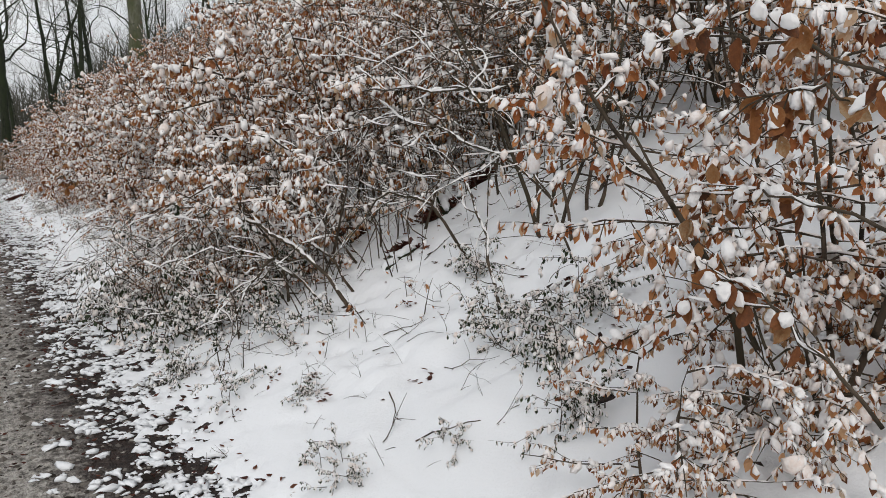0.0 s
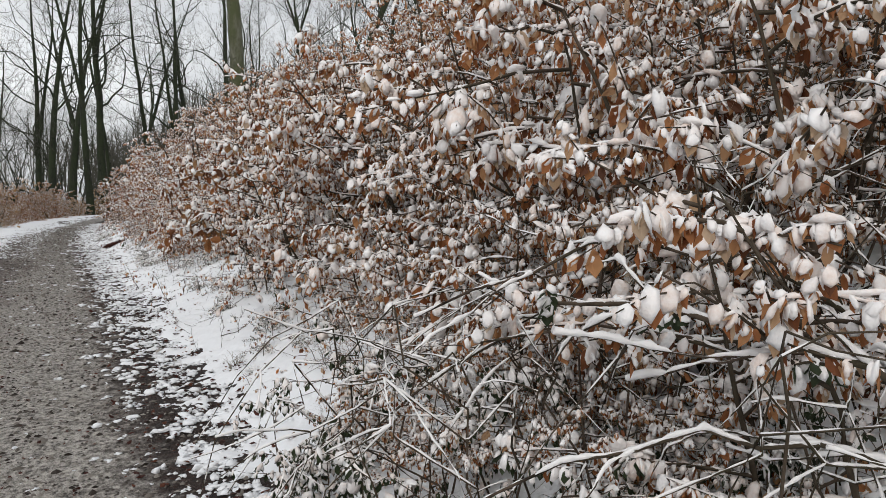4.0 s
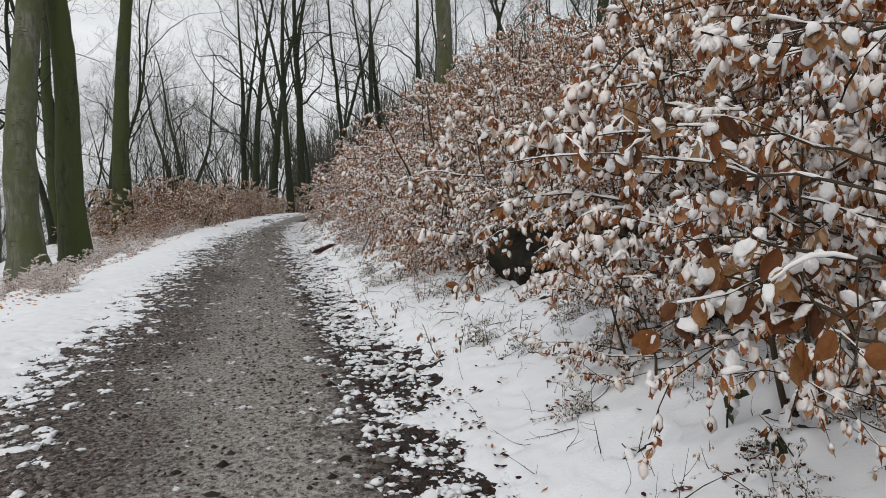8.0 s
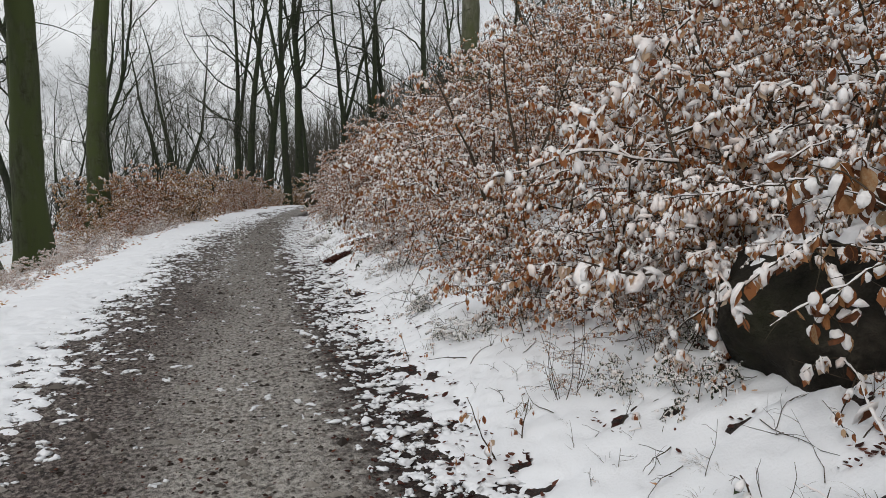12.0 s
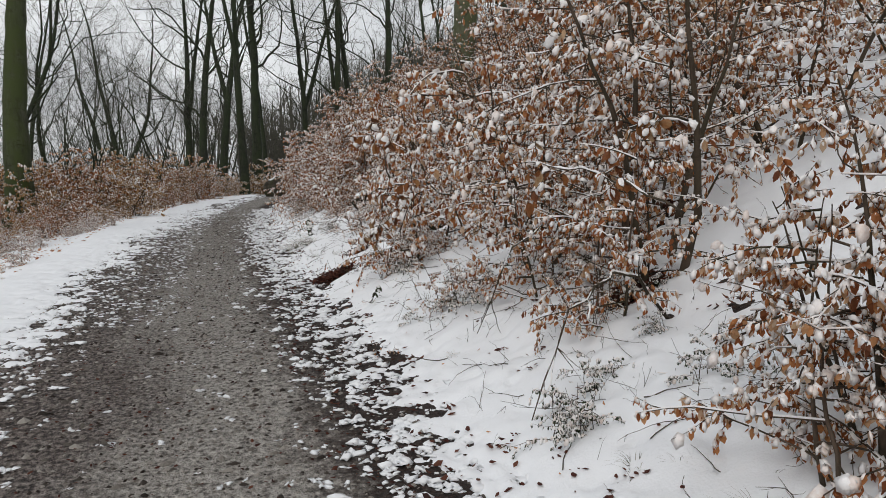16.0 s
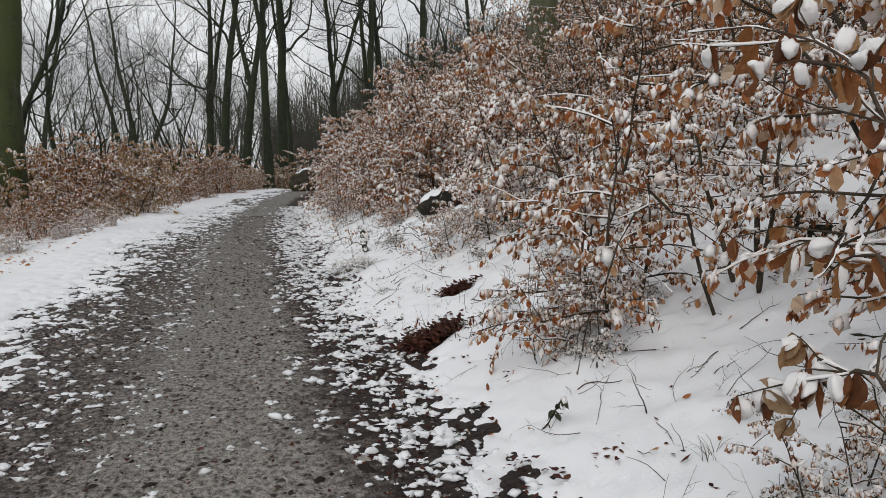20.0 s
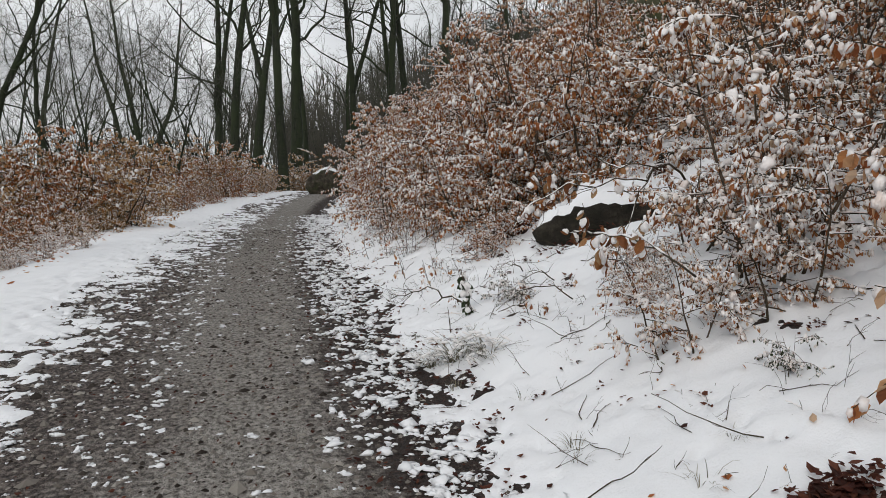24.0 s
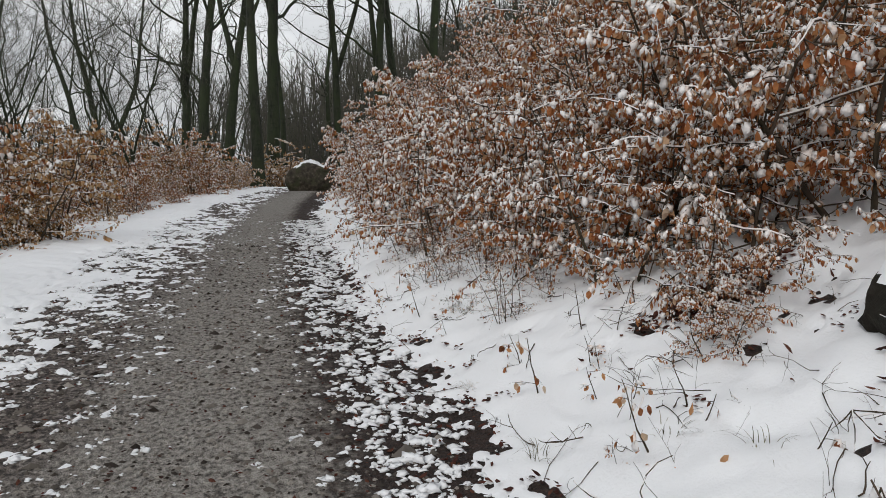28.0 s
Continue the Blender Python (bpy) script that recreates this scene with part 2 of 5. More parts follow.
def mesh_of(name, verts, faces, smooth=True):
    """A mesh from an array of places and a list of face arrays (triangles or quads)."""
    me = bpy.data.meshes.new(name)
    verts = np.asarray(verts, np.float32)
    faces = [np.asarray(f, np.int32) for f in faces if len(f)]
    loops = np.concatenate([f.ravel() for f in faces])
    sizes = np.concatenate([np.full(len(f), f.shape[1], np.int32) for f in faces])
    me.vertices.add(len(verts))
    me.vertices.foreach_set("co", verts.ravel())
    me.loops.add(len(loops))
    me.loops.foreach_set("vertex_index", loops)
    me.polygons.add(len(sizes))
    me.polygons.foreach_set("loop_start", np.r_[0, np.cumsum(sizes)[:-1]].astype(np.int32))
    me.polygons.foreach_set("use_smooth", np.full(len(sizes), smooth))
    me.update(calc_edges=True)
    return me


def part(name, me, mat, parent=None, label=""):
    if mat and not me.materials:
        me.materials.append(mat)
    ob = new(name, me)
    if parent:
        ob.parent = parent
    return tagged(ob, label)


class Tubes:
    """Gathers tapered tubes into one mesh."""

    def __init__(self):
        self.v, self.f, self.n = [], [], 0

    def add(self, pts, radii, sides=5):
        pts, radii = np.asarray(pts, float), np.asarray(radii, float)
        d = np.gradient(pts, axis=0)
        d /= np.linalg.norm(d, axis=1, keepdims=True) + 1e-9
        ref = np.where(np.abs(d[:, 2:3]) > 0.9, [[1.0, 0, 0]], [[0, 0, 1.0]])
        a = np.cross(d, ref)
        a /= np.linalg.norm(a, axis=1, keepdims=True) + 1e-9
        b = np.cross(d, a)
        th = np.arange(sides) * 2 * np.pi / sides
        ring = pts[:, None] + radii[:, None, None] * (np.cos(th)[None, :, None] * a[:, None] + np.sin(th)[None, :, None] * b[:, None])
        m = len(pts)
        self.v.append(ring.reshape(-1, 3))
        i, j = np.meshgrid(np.arange(m - 1), np.arange(sides), indexing="ij")
        k = (j + 1) % sides
        q = np.stack([i * sides + j, i * sides + k, (i + 1) * sides + k, (i + 1) * sides + j], -1).reshape(-1, 4) + self.n
        self.f.append(q)
        self.n += m * sides

    def mesh(self, name):
        return mesh_of(name, np.concatenate(self.v), [np.concatenate(self.f)])


def unit(v):
    return v / (np.linalg.norm(v, axis=-1, keepdims=True) + 1e-9)


def smoothstep(a, b, x):
    t = np.clip((np.asarray(x, float) - a) / (b - a), 0, 1)
    return t * t * (3 - 2 * t)


def value_noise(x, y, seed=0):
    """Smooth noise in -1..1 on arrays."""
    xi, yi = np.floor(x), np.floor(y)
    fx, fy = x - xi, y - yi
    fx, fy = fx * fx * (3 - 2 * fx), fy * fy * (3 - 2 * fy)

    def cell(i, j):
        h = np.sin(i * 127.1 + j * 311.7 + seed * 74.7) * 43758.5453
        return 2 * (h - np.floor(h)) - 1

    return (cell(xi, yi) * (1 - fx) + cell(xi + 1, yi) * fx) * (1 - fy) + (cell(xi, yi + 1) * (1 - fx) + cell(xi + 1, yi + 1) * fx) * fy


def fractal(x, y, seed=0, octaves=4):
    return sum(value_noise(x * 2**k, y * 2**k, seed + k) * 0.5**k for k in range(octaves)) / 1.6


# ---- the lie of the land ----


# bare leafy patches; the one at (3.4, 31.45) stands in for the boulder's shadow
LITTER_SHADE_SPOTS = ((1.22, 25.85, 0.16, 0.17), (1.42, 25.95, 0.15, 0.12), (1.82, 26.86, 0.15, 0.09), (3.4, 31.45, 0.7, 0.25), (4.75, 32.5, 0.35, 0.25), (5.3, 31.8, 0.4, 0.22), (4.7, 31.0, 0.2, 0.1), (2.8, 33.1, 0.4, 0.15), (3.55, 5.3, 0.16, 0.09), (2.9, 4.8, 0.1, 0.06), (3.0, 5.9, 0.12, 0.08), (4.1, 5.5, 0.16, 0.09), (3.7, 22.0, 0.16, 0.1), (2.6, 20.8, 0.2, 0.12))


def bend(y):
    """How far the path has swung to the right at y."""
    y = np.asarray(y, float)
    c = 0.0035 * np.clip(y - 28, 0, 32) ** 2
    far = np.clip(y - 60, 0, 14)
    return c + 0.224 * np.clip(y - 60, 0, None) + 0.03 * far**2 + 0.84 * np.clip(y - 74, 0, None) * (y > 74)


def land(x, y):
    """Height of the bare ground."""
    x, y = np.asarray(x, float), np.asarray(y, float)
    u = x - bend(np.minimum(y, 74))
    r = np.clip(u - 0.9, 0, None)
    up = 0.425 * r * r / (r + 0.45) + 0.07 * np.clip(r - 2.6, 0, None)
    up = np.where(r > 16, up - 0.25 * (r - 16), up)
    up = np.minimum(up, 14)
    left = np.clip(-2.6 - u, 0, None)
    drop = -0.33 * left * left / (left + 1.2) * (1 - 0.75 * smoothstep(33, 44, y) * (1 - smoothstep(6, 14, left)))
    drop = np.maximum(drop, -11)
    ahead = -0.05 * np.clip(y - 63, 0, 45) * (u < 3) - 0.0 * y
    rim = 10 * smoothstep(95, 190, y) + 6 * smoothstep(60, 200, -x)
    rough = np.clip(np.abs(u + 0.7) - 1.7, 0, 1)
    z = up + drop + ahead * smoothstep(3, 0, u) + rim
    z = z + rough * (0.07 * fractal(x * 0.8, y * 0.8, 1) + 0.03 * fractal(x * 3, y * 3, 4, 3))
    return z - 0.012 * np.cos(np.clip((u + 0.7) / 1.3, -1, 1) * np.pi) + 0.012


def snow_depth(x, y):
    """Thickness of the snow; below zero where the ground shows."""
    u = x - bend(np.minimum(y, 74))
    n1 = fractal(x * 8.0, y * 7.0, 11, 3)
    n2 = fractal(x * 17, y * 15, 17, 2)
    n3 = fractal(x * 1.1, y * 0.5, 23, 3)
    more = smoothstep(22, 42, y)
    edge_r = 1.1 + 0.2 * n3 + 0.13 * smoothstep(18, 26, y)
    edge_l = -2.15 + 0.25 * n3 + 0.4 * more
    cover = np.maximum(smoothstep(edge_r - 0.7, edge_r + 0.38, u), smoothstep(edge_l + 0.85 + 0.3 * more, edge_l - 0.5 - 0.2 * more, u))
    strip = 0.62 * more * np.exp(-((u + 0.95) / 0.38) ** 2)
    level = -1.0 + 2.1 * cover + strip + 0.25 * np.exp(-((u + 1.6) / 0.4) ** 2) - 0.95 * more * np.exp(-((u + 2.05) / 0.6) ** 2)
    litter = sum(np.exp(-(((x - cx) / rx) ** 2 + ((y - cy) / ry) ** 2)) for cx, cy, rx, ry in LITTER_SHADE_SPOTS)
    litter = litter * np.clip(1.1 + 1.5 * n1 + 0.9 * n2, 0.0, 2.2)
    bank = smoothstep(1.2, 1.9, u)
    holes = bank * smoothstep(0.5, 0.9, fractal(x * 4.3, y * 4.3, 41, 3))
    wild = smoothstep(-3.0, -3.8, u) * (0.75 + 0.9 * n3)
    holes = np.maximum(holes, bank * smoothstep(0.46, 0.66, fractal(x * 8.5, y * 8.5, 43, 2)) * smoothstep(-0.25, 0.35, n3 + 0.6 * fractal(x * 1.7, y * 1.7, 47, 2)))
    level = level - 2.6 * litter - 1.7 * holes - 1.5 * wild * (np.abs(u) < 30)
    lump = level + 1.0 * n1 + 0.65 * n2
    d = 0.026 * np.tanh(lump * 1.8) + 0.025 * cover * smoothstep(0.6, 1.0, cover) * (1 - np.clip(litter * 2 + holes * 1.5, 0, 1))
    d = np.clip(d, -0.02, None) + 0.014 * cover * n1 + bank * (0.04 * fractal(x * 2.1, y * 2.1, 33, 3) + 0.026 * fractal(x * 6, y * 6, 37, 3))
    return np.where(np.abs(u) > 9, 0.1, d)


def grid(name, xs, ys, height, across=False):
    """A sheet over uneven rows; xs are offsets from the line of the path."""
    U, Y = np.meshgrid(xs, ys)
    X = U + bend(np.minimum(Y, 74))
    Z = height(X, Y)
    m, n = U.shape
    i, j = np.meshgrid(np.arange(m - 1), np.arange(n - 1), indexing="ij")
    q = np.stack([i * n + j, i * n + j + 1, (i + 1) * n + j + 1, (i + 1) * n + j], -1).reshape(-1, 4)
    me = mesh_of(name, np.stack([X, Y, Z], -1).reshape(-1, 3), [q])
    if across:
        at = me.attributes.new("across", "FLOAT", "POINT")
        at.data.foreach_set("value", U.ravel().astype(np.float32))
    return me


def spans(*pieces):
    """Uneven steps: (from, to, step) one after the other."""
    out = [np.arange(a, b - 1e-6, s) for a, b, s in pieces]
    return np.concatenate(out + [[pieces[-1][1]]])


ground = part("ground", grid("ground", spans((-240, -40, 20), (-40, -8, 1.0), (-8, -2.4, 0.2), (-2.4, 1.4, 0.1), (1.4, 8, 0.2), (8, 40, 1.0), (40, 240, 20)),
                             spans((-60, -4, 4), (-4, 66, 0.2), (66, 120, 3), (120, 420, 20)), land, True), GRAVEL)
tagged(ground, "wet grey gravel footpath between leafy forest soil banks", "ground", kind="structure")
snow_cover = part("snow_cover", grid("snow_cover", spans((-240, -40, 20), (-40, -8, 1.0), (-8, -3.2, 0.2), (-3.2, -2.6, 0.06), (-2.6, -1.2, 0.028), (-1.2, 0.2, 0.04), (0.2, 1.5, 0.026), (1.5, 3.4, 0.05), (3.4, 8, 0.15), (8, 40, 1.0), (40, 240, 20)),
                                      spans((-60, -4, 4), (-4, 2.5, 0.2), (2.5, 34, 0.034), (34, 48, 0.06), (48, 66, 0.15), (66, 120, 3), (120, 420, 20)),
                                      lambda x, y: land(x, y) + snow_depth(x, y)), SNOW)
tagged(snow_cover, "thin patchy white snow lying on the ground and path verges", "snow", kind="structure")

# ---- trees ----


def wander(rng, start, way, length, steps, wobble, lift=0.0):
    """A crooked line of points."""
    pts, p, d = [np.array(start, float)], np.array(start, float), unit(np.array(way, float))
    for _ in range(steps):
        d = unit(d + rng.normal(0, wobble, 3) + (0, 0, lift))
        p = p + d * length / steps
        pts.append(p)
    return np.array(pts)


def branch_out(rng, tubes, pts, radii, level, counts, low, spread):
    """Side branches along a line, each with its own side branches; the first level gathers each limb by itself."""
    n = counts[level]
    total = np.linalg.norm(np.diff(pts, axis=0), axis=1).sum()
    for k in range(n):
        s = low + (1 - low) * (k + rng.random()) / n
        i = min(int(s * (len(pts) - 1)), len(pts) - 2)
        f = s * (len(pts) - 1) - i
        p = pts[i] * (1 - f) + pts[i + 1] * f
        r = radii[i] * (1 - f) + radii[i + 1] * f
        along = unit(pts[i + 1] - pts[i])
        out = unit(np.cross(along, unit(rng.normal(0, 1, 3))))
        way = unit(along * rng.uniform(0.35, 1.0) + out * spread)
        length = total * rng.uniform(0.28, 0.52) * (1.15 - 0.6 * s)
        steps = 6 if level == 0 else 4
        q = wander(rng, p, way, length, steps + 3, 0.3, 0.11)
        rr = np.linspace(min(r * rng.uniform(0.28, 0.5), 0.1), 0.005 + 0.03 * r, len(q))
        if level == 0:
            tubes[0].append(Tubes())
            tubes[0][-1].add(q, rr, 6)
        else:
            tubes[1].add(q, rr, 4 if level == 1 else 3)
        if level + 1 < len(counts):
            branch_out(rng, tubes, q, rr, level + 1, counts, 0.2, spread)


def tree_meshes(seed, height, radius, lean, forks, counts, wobble=0.05, first=0.4):
    """Trunk and limbs of one bare tree, foot at the origin."""
    rng = np.random.default_rng(seed)
    trunk, limbs = Tubes(), ([], Tubes())
    line = wander(rng, (0, 0, -0.4), (*lean, 1), height, 18, wobble, 0.06)
    s = np.linspace(0, 1, len(line))
    rad = radius * (1 - 0.93 * s) + radius * 0.55 * np.exp(-s * 34)
    fine = np.linspace(0, len(line) - 1, 60)
    line = np.stack([np.interp(fine, np.arange(len(line)), line[:, k]) for k in range(3)], 1)
    rad = np.interp(fine, np.arange(len(rad)), rad) * (1 + 0.04 * rng.normal(0, 1, 60))
    trunk.add(line, rad, 14)
    branch_out(rng, limbs, line, rad, 0, counts, first, 0.75)
    for at_s, way in forks:
        i = int(at_s * 59)
        q = wander(rng, line[i], way, height * (1 - at_s), 12, wobble, 0.1)
        rr = np.linspace(rad[i] * 0.8, rad[-1] * 0.6, len(q))
        trunk.add(q, rr, 10)
        branch_out(rng, limbs, q, rr, 0, counts, 0.25, 0.75)
    return trunk.mesh("trunk"), [t.mesh("limb") for t in limbs[0]], limbs[1].mesh("branchwork")


def joined(meshes, name):
    """One mesh out of several."""
    V, F, n = [], [], 0
    for me in meshes:
        v = np.empty(len(me.vertices) * 3, np.float32)
        me.vertices.foreach_get("co", v)
        f = np.empty(len(me.loops), np.int32)
        me.loops.foreach_get("vertex_index", f)
        V.append(v.reshape(-1, 3))
        F.append(f.reshape(-1, 4) + n)
        n += len(me.vertices)
    return mesh_of(name, np.concatenate(V), [np.concatenate(F)])


def plant_tree(meshes, mats, x, y, turn, scale, label, group):
    base = new("tree")
    base.matrix_basis = pose(x, y, float(land(x, y)), 0, 0, turn) @ Matrix.Scale(scale, 4)
    trunk, limbs, twigs = meshes
    part("trunk", trunk, mats[0], base)
    for me in limbs:
        tagged(part("limb", me, mats[1], base), kind="stuff" if len(limbs) == 1 else "")
    tagged(part("branchwork", twigs, mats[2], base), kind="stuff")
    return tagged(base, label, "tree", group)

# tall beeches that line the path: place, radius, height, lean, forks
beech_rows = [
    (-7.0, 33.0, 0.52, 26, (0.00, 0.0), [], 0.05, "grey"),
    (-6.1, 35.0, 0.46, 26, (-0.025, 0.0), [], 0.03, "green"),
    (-6.1, 43.5, 0.42, 25, (0.01, 0.0), [(0.45, (-0.3, 0.1, 1))], 0.03, "green"),
    (-9.4, 46.0, 0.3, 25, (0.0, 0.0), [], 0.03, "green"),
    (-14.4, 83.0, 0.34, 26, (0.0, 0.0), [], 0.04, "dark"),
    (-7.55, 84.0, 0.36, 24, (-0.03, 0.0), [(0.28, (-0.5, 0.1, 1)), (0.3, (0.3, 0.1, 1))], 0.08, "dark"),
    (-1.9, 79.8, 0.36, 26, (0.0, 0.0), [(0.4, (0.15, 0, 1))], 0.04, "dark"),
    (-0.9, 79.0, 0.42, 27, (0.02, 0.0), [], 0.04, "dark"),
    (0.8, 90.0, 0.5, 27, (0.02, 0.0), [(0.42, (-0.3, 0, 1))], 0.06, "dark"),
    (1.95, 66.4, 0.29, 26, (0.0, 0.0), [(0.36, (-0.18, 0, 1))], 0.07, "dark"),
    (3.05, 72.0, 0.4, 27, (0.015, 0.0), [(0.5, (0.2, 0, 1))], 0.06, "dark"),
    (3.9, 74.0, 0.18, 24, (0.02, 0.0), [], 0.05, "dark"),
    (7.3, 73.0, 0.26, 24, (-0.05, 0.0), [(0.3, (0.25, 0, 1))], 0.05, "dark"),
    (9.2, 72.0, 0.3, 24, (-0.1, 0.0), [(0.22, (0.05, 0, 1))], 0.04, "dark"),
    (11.2, 74.0, 0.32, 24, (-0.1, 0.0), [], 0.04, "dark"),
    (6.9, 37.5, 0.38, 24, (0.0, 0.0), [], 0.03, "grey"),
    (16.0, 84.0, 0.5, 25, (0.0, 0.0), [], 0.03, "dark"),
]
barks = {"grey": BARK_GREY, "green": BARK_GREEN, "dark": BARK_DARK}
bark_words = {
    "grey": "tall bare beech with pale grey blotched trunk beside the path",
    "green": "tall bare beech with moss-green trunk beside the path",
    "dark": "tall bare tree with dark forked trunk beyond the bend",
}
for k, (x, y, r, h, lean, forks, wob, tone) in enumerate(beech_rows):
    ms = tree_meshes(100 + k, h, r, lean, forks, (11, 7, 6), wob, 0.3 if tone == "dark" else 0.45)
    plant_tree(ms, (barks[tone], barks[tone], TWIG_FAR), x, y, 0, 1.0, bark_words[tone], "beeches along the path")

# thinner forest trees
def thin_tree(seed, h, r, lean, forks, counts, wob, first):
    trunk, limbs, twigs = tree_meshes(seed, h, r, lean, forks, counts, wob, first)
    return trunk, [joined(limbs, "branches")], twigs


thin = [thin_tree(300 + k, 20, 0.17 + 0.03 * (k % 3), (0.06 * (k % 3 - 1), 0), [(0.3 + 0.05 * k, ((-1) ** k * 0.35, 0.1, 1))] if k % 2 else [], (13, 7, 6), 0.1, 0.24) for k in range(6)]
sapling = [thin_tree(330 + k, 9, 0.055, (0.12 * (k - 1), 0), [(0.15, (0.3, 0.2, 1)), (0.2, (-0.35, 0, 1))], (9, 6, 4), 0.13, 0.15) for k in range(4)]
rng = np.random.default_rng(5)


def off_path(x, y):
    u = x - float(bend(min(y, 74)))
    return not (-4.0 < u < 2.0 and y < 78)


count = 0
while count < 88:
    y = rng.uniform(54, 150)
    x = rng.uniform(-0.7, 0.17) * y - 2
    if off_path(x, y) and not (x > -4 and y < 85):
        plant_tree(thin[count % 6], (BARK_DARK, BARK_DARK, TWIG_FAR), x, y, rng.uniform(0, 360), rng.uniform(0.6, 1.1), "slender bare forest tree with dark upright branches", "forest trees")
        count += 1
count = 0
while count < 84:
    y = rng.uniform(46, 100)
    x = rng.uniform(-0.6, 0.14) * y - 3
    if off_path(x, y):
        plant_tree(sapling[count % 4], (BARK_DARK, BARK_DARK, TWIG_FAR), x, y, rng.uniform(0, 360), rng.uniform(0.7, 1.25), "thin bare sapling with many upright twigs", "saplings")
        count += 1
for k in range(44):
    y = rng.uniform(26, 98)
    x = float(bend(min(y, 74))) + rng.uniform(6.5, 24)
    kind = thin[k % 6] if k % 2 else sapling[k % 4]
    plant_tree(kind, (BARK_DARK, BARK_DARK, TWIG_FAR), x, y, rng.uniform(0, 360), rng.uniform(0.6, 1.0), "slender bare tree on the wooded slope", "slope trees")

for k, (x, y) in enumerate(((-9.0, 44), (-11.5, 40), (-13.0, 47), (-8.6, 52), (-15.0, 42), (-10.5, 55), (-17, 50), (-12.5, 36))):
    plant_tree(thin[k % 6], (BARK_GREEN, BARK_DARK, TWIG_FAR), x, y, k * 50, 0.9 + 0.1 * (k % 3), "slender mossy tree on the falling bank", "bank trees")

# the wooded hillside far beyond the bend
woods = Tubes()
for k in range(800):
    y = rng.uniform(115, 210)
    x = rng.uniform(-0.85, 0.42) * y
    z = float(land(x, y))
    h = rng.uniform(6, 13)
    q = wander(rng, (x, y, z - 0.5), (rng.normal(0, 0.08), 0, 1), h, 4, 0.06)
    woods.add(q, np.linspace(0.16, 0.03, len(q)), 3)
    for j in range(5):
        i = rng.integers(1, 4)
        e = wander(rng, q[i], (rng.normal(0, 0.8), rng.normal(0, 0.5), 1), h * 0.35, 2, 0.15)
        woods.add(e, np.linspace(0.06, 0.02, len(e)), 3)
for k in range(1100):
    y = rng.uniform(88, 150)
    x = rng.uniform(0.03, 0.42) * y
    z = float(land(x, y))
    h = rng.uniform(5, 11)
    q = wander(rng, (x, y, z - 0.5), (rng.normal(0, 0.08), 0, 1), h, 4, 0.06)
    woods.add(q, np.linspace(0.09, 0.02, len(q)), 3)
    for j in range(6):
        i = rng.integers(1, 4)
        e = wander(rng, q[i], (rng.normal(0, 0.8), rng.normal(0, 0.5), 1), h * 0.35, 2, 0.15)
        woods.add(e, np.linspace(0.04, 0.012, len(e)), 3)
tagged(part("distant_woods", woods.mesh("distant_woods"), TWIG_FAR), "grey-brown bare woods on the far hillside", "woods", kind="stuff")

# ---- shrubs ----


def leaf_arrays(p, d, side, up, L, W, fine=False):
    """Folded leaves: places, directions, sideways and upward axes, lengths and widths."""
    n = len(p)
    L, W = L[:, None], W[:, None]
    curl = np.sin(np.arange(n) * 12.9)[:, None] * 0.3
    if fine:
        v = [p, p + d * L * 0.25 + side * W * 0.75 - up * W * (0.2 + curl), p + d * L * 0.62 + side * W * 0.85 - up * W * (0.35 - curl), p + d * L - up * L * (0.12 + 0.4 * curl),
             p + d * L * 0.62 - side * W * 0.85 - up * W * (0.35 + curl), p + d * L * 0.25 - side * W * 0.75 - up * W * (0.2 - curl), p + d * L * 0.45 + up * W * 0.12]
        tri = np.array([[0, 1, 6], [1, 2, 6], [2, 3, 6], [3, 4, 6], [4, 5, 6], [5, 0, 6]])
    else:
        v = [p, p + d * L * 0.25 + side * W * 0.8 - up * W * (0.2 + curl), p + d * L * 0.65 + side * W * 0.85 - up * W * (0.35 - curl), p + d * L - up * L * 0.1,
             p + d * L * 0.65 - side * W * 0.85 - up * W * (0.35 + curl), p + d * L * 0.25 - side * W * 0.8 - up * W * (0.2 - curl)]
        tri = np.array([[0, 1, 5], [1, 2, 4], [1, 4, 5], [2, 3, 4]])
    m = len(v)
    f = (np.arange(n) * m)[:, None, None] + tri[None]
    return np.stack(v, 1).reshape(-1, 3), f.reshape(-1, 3)


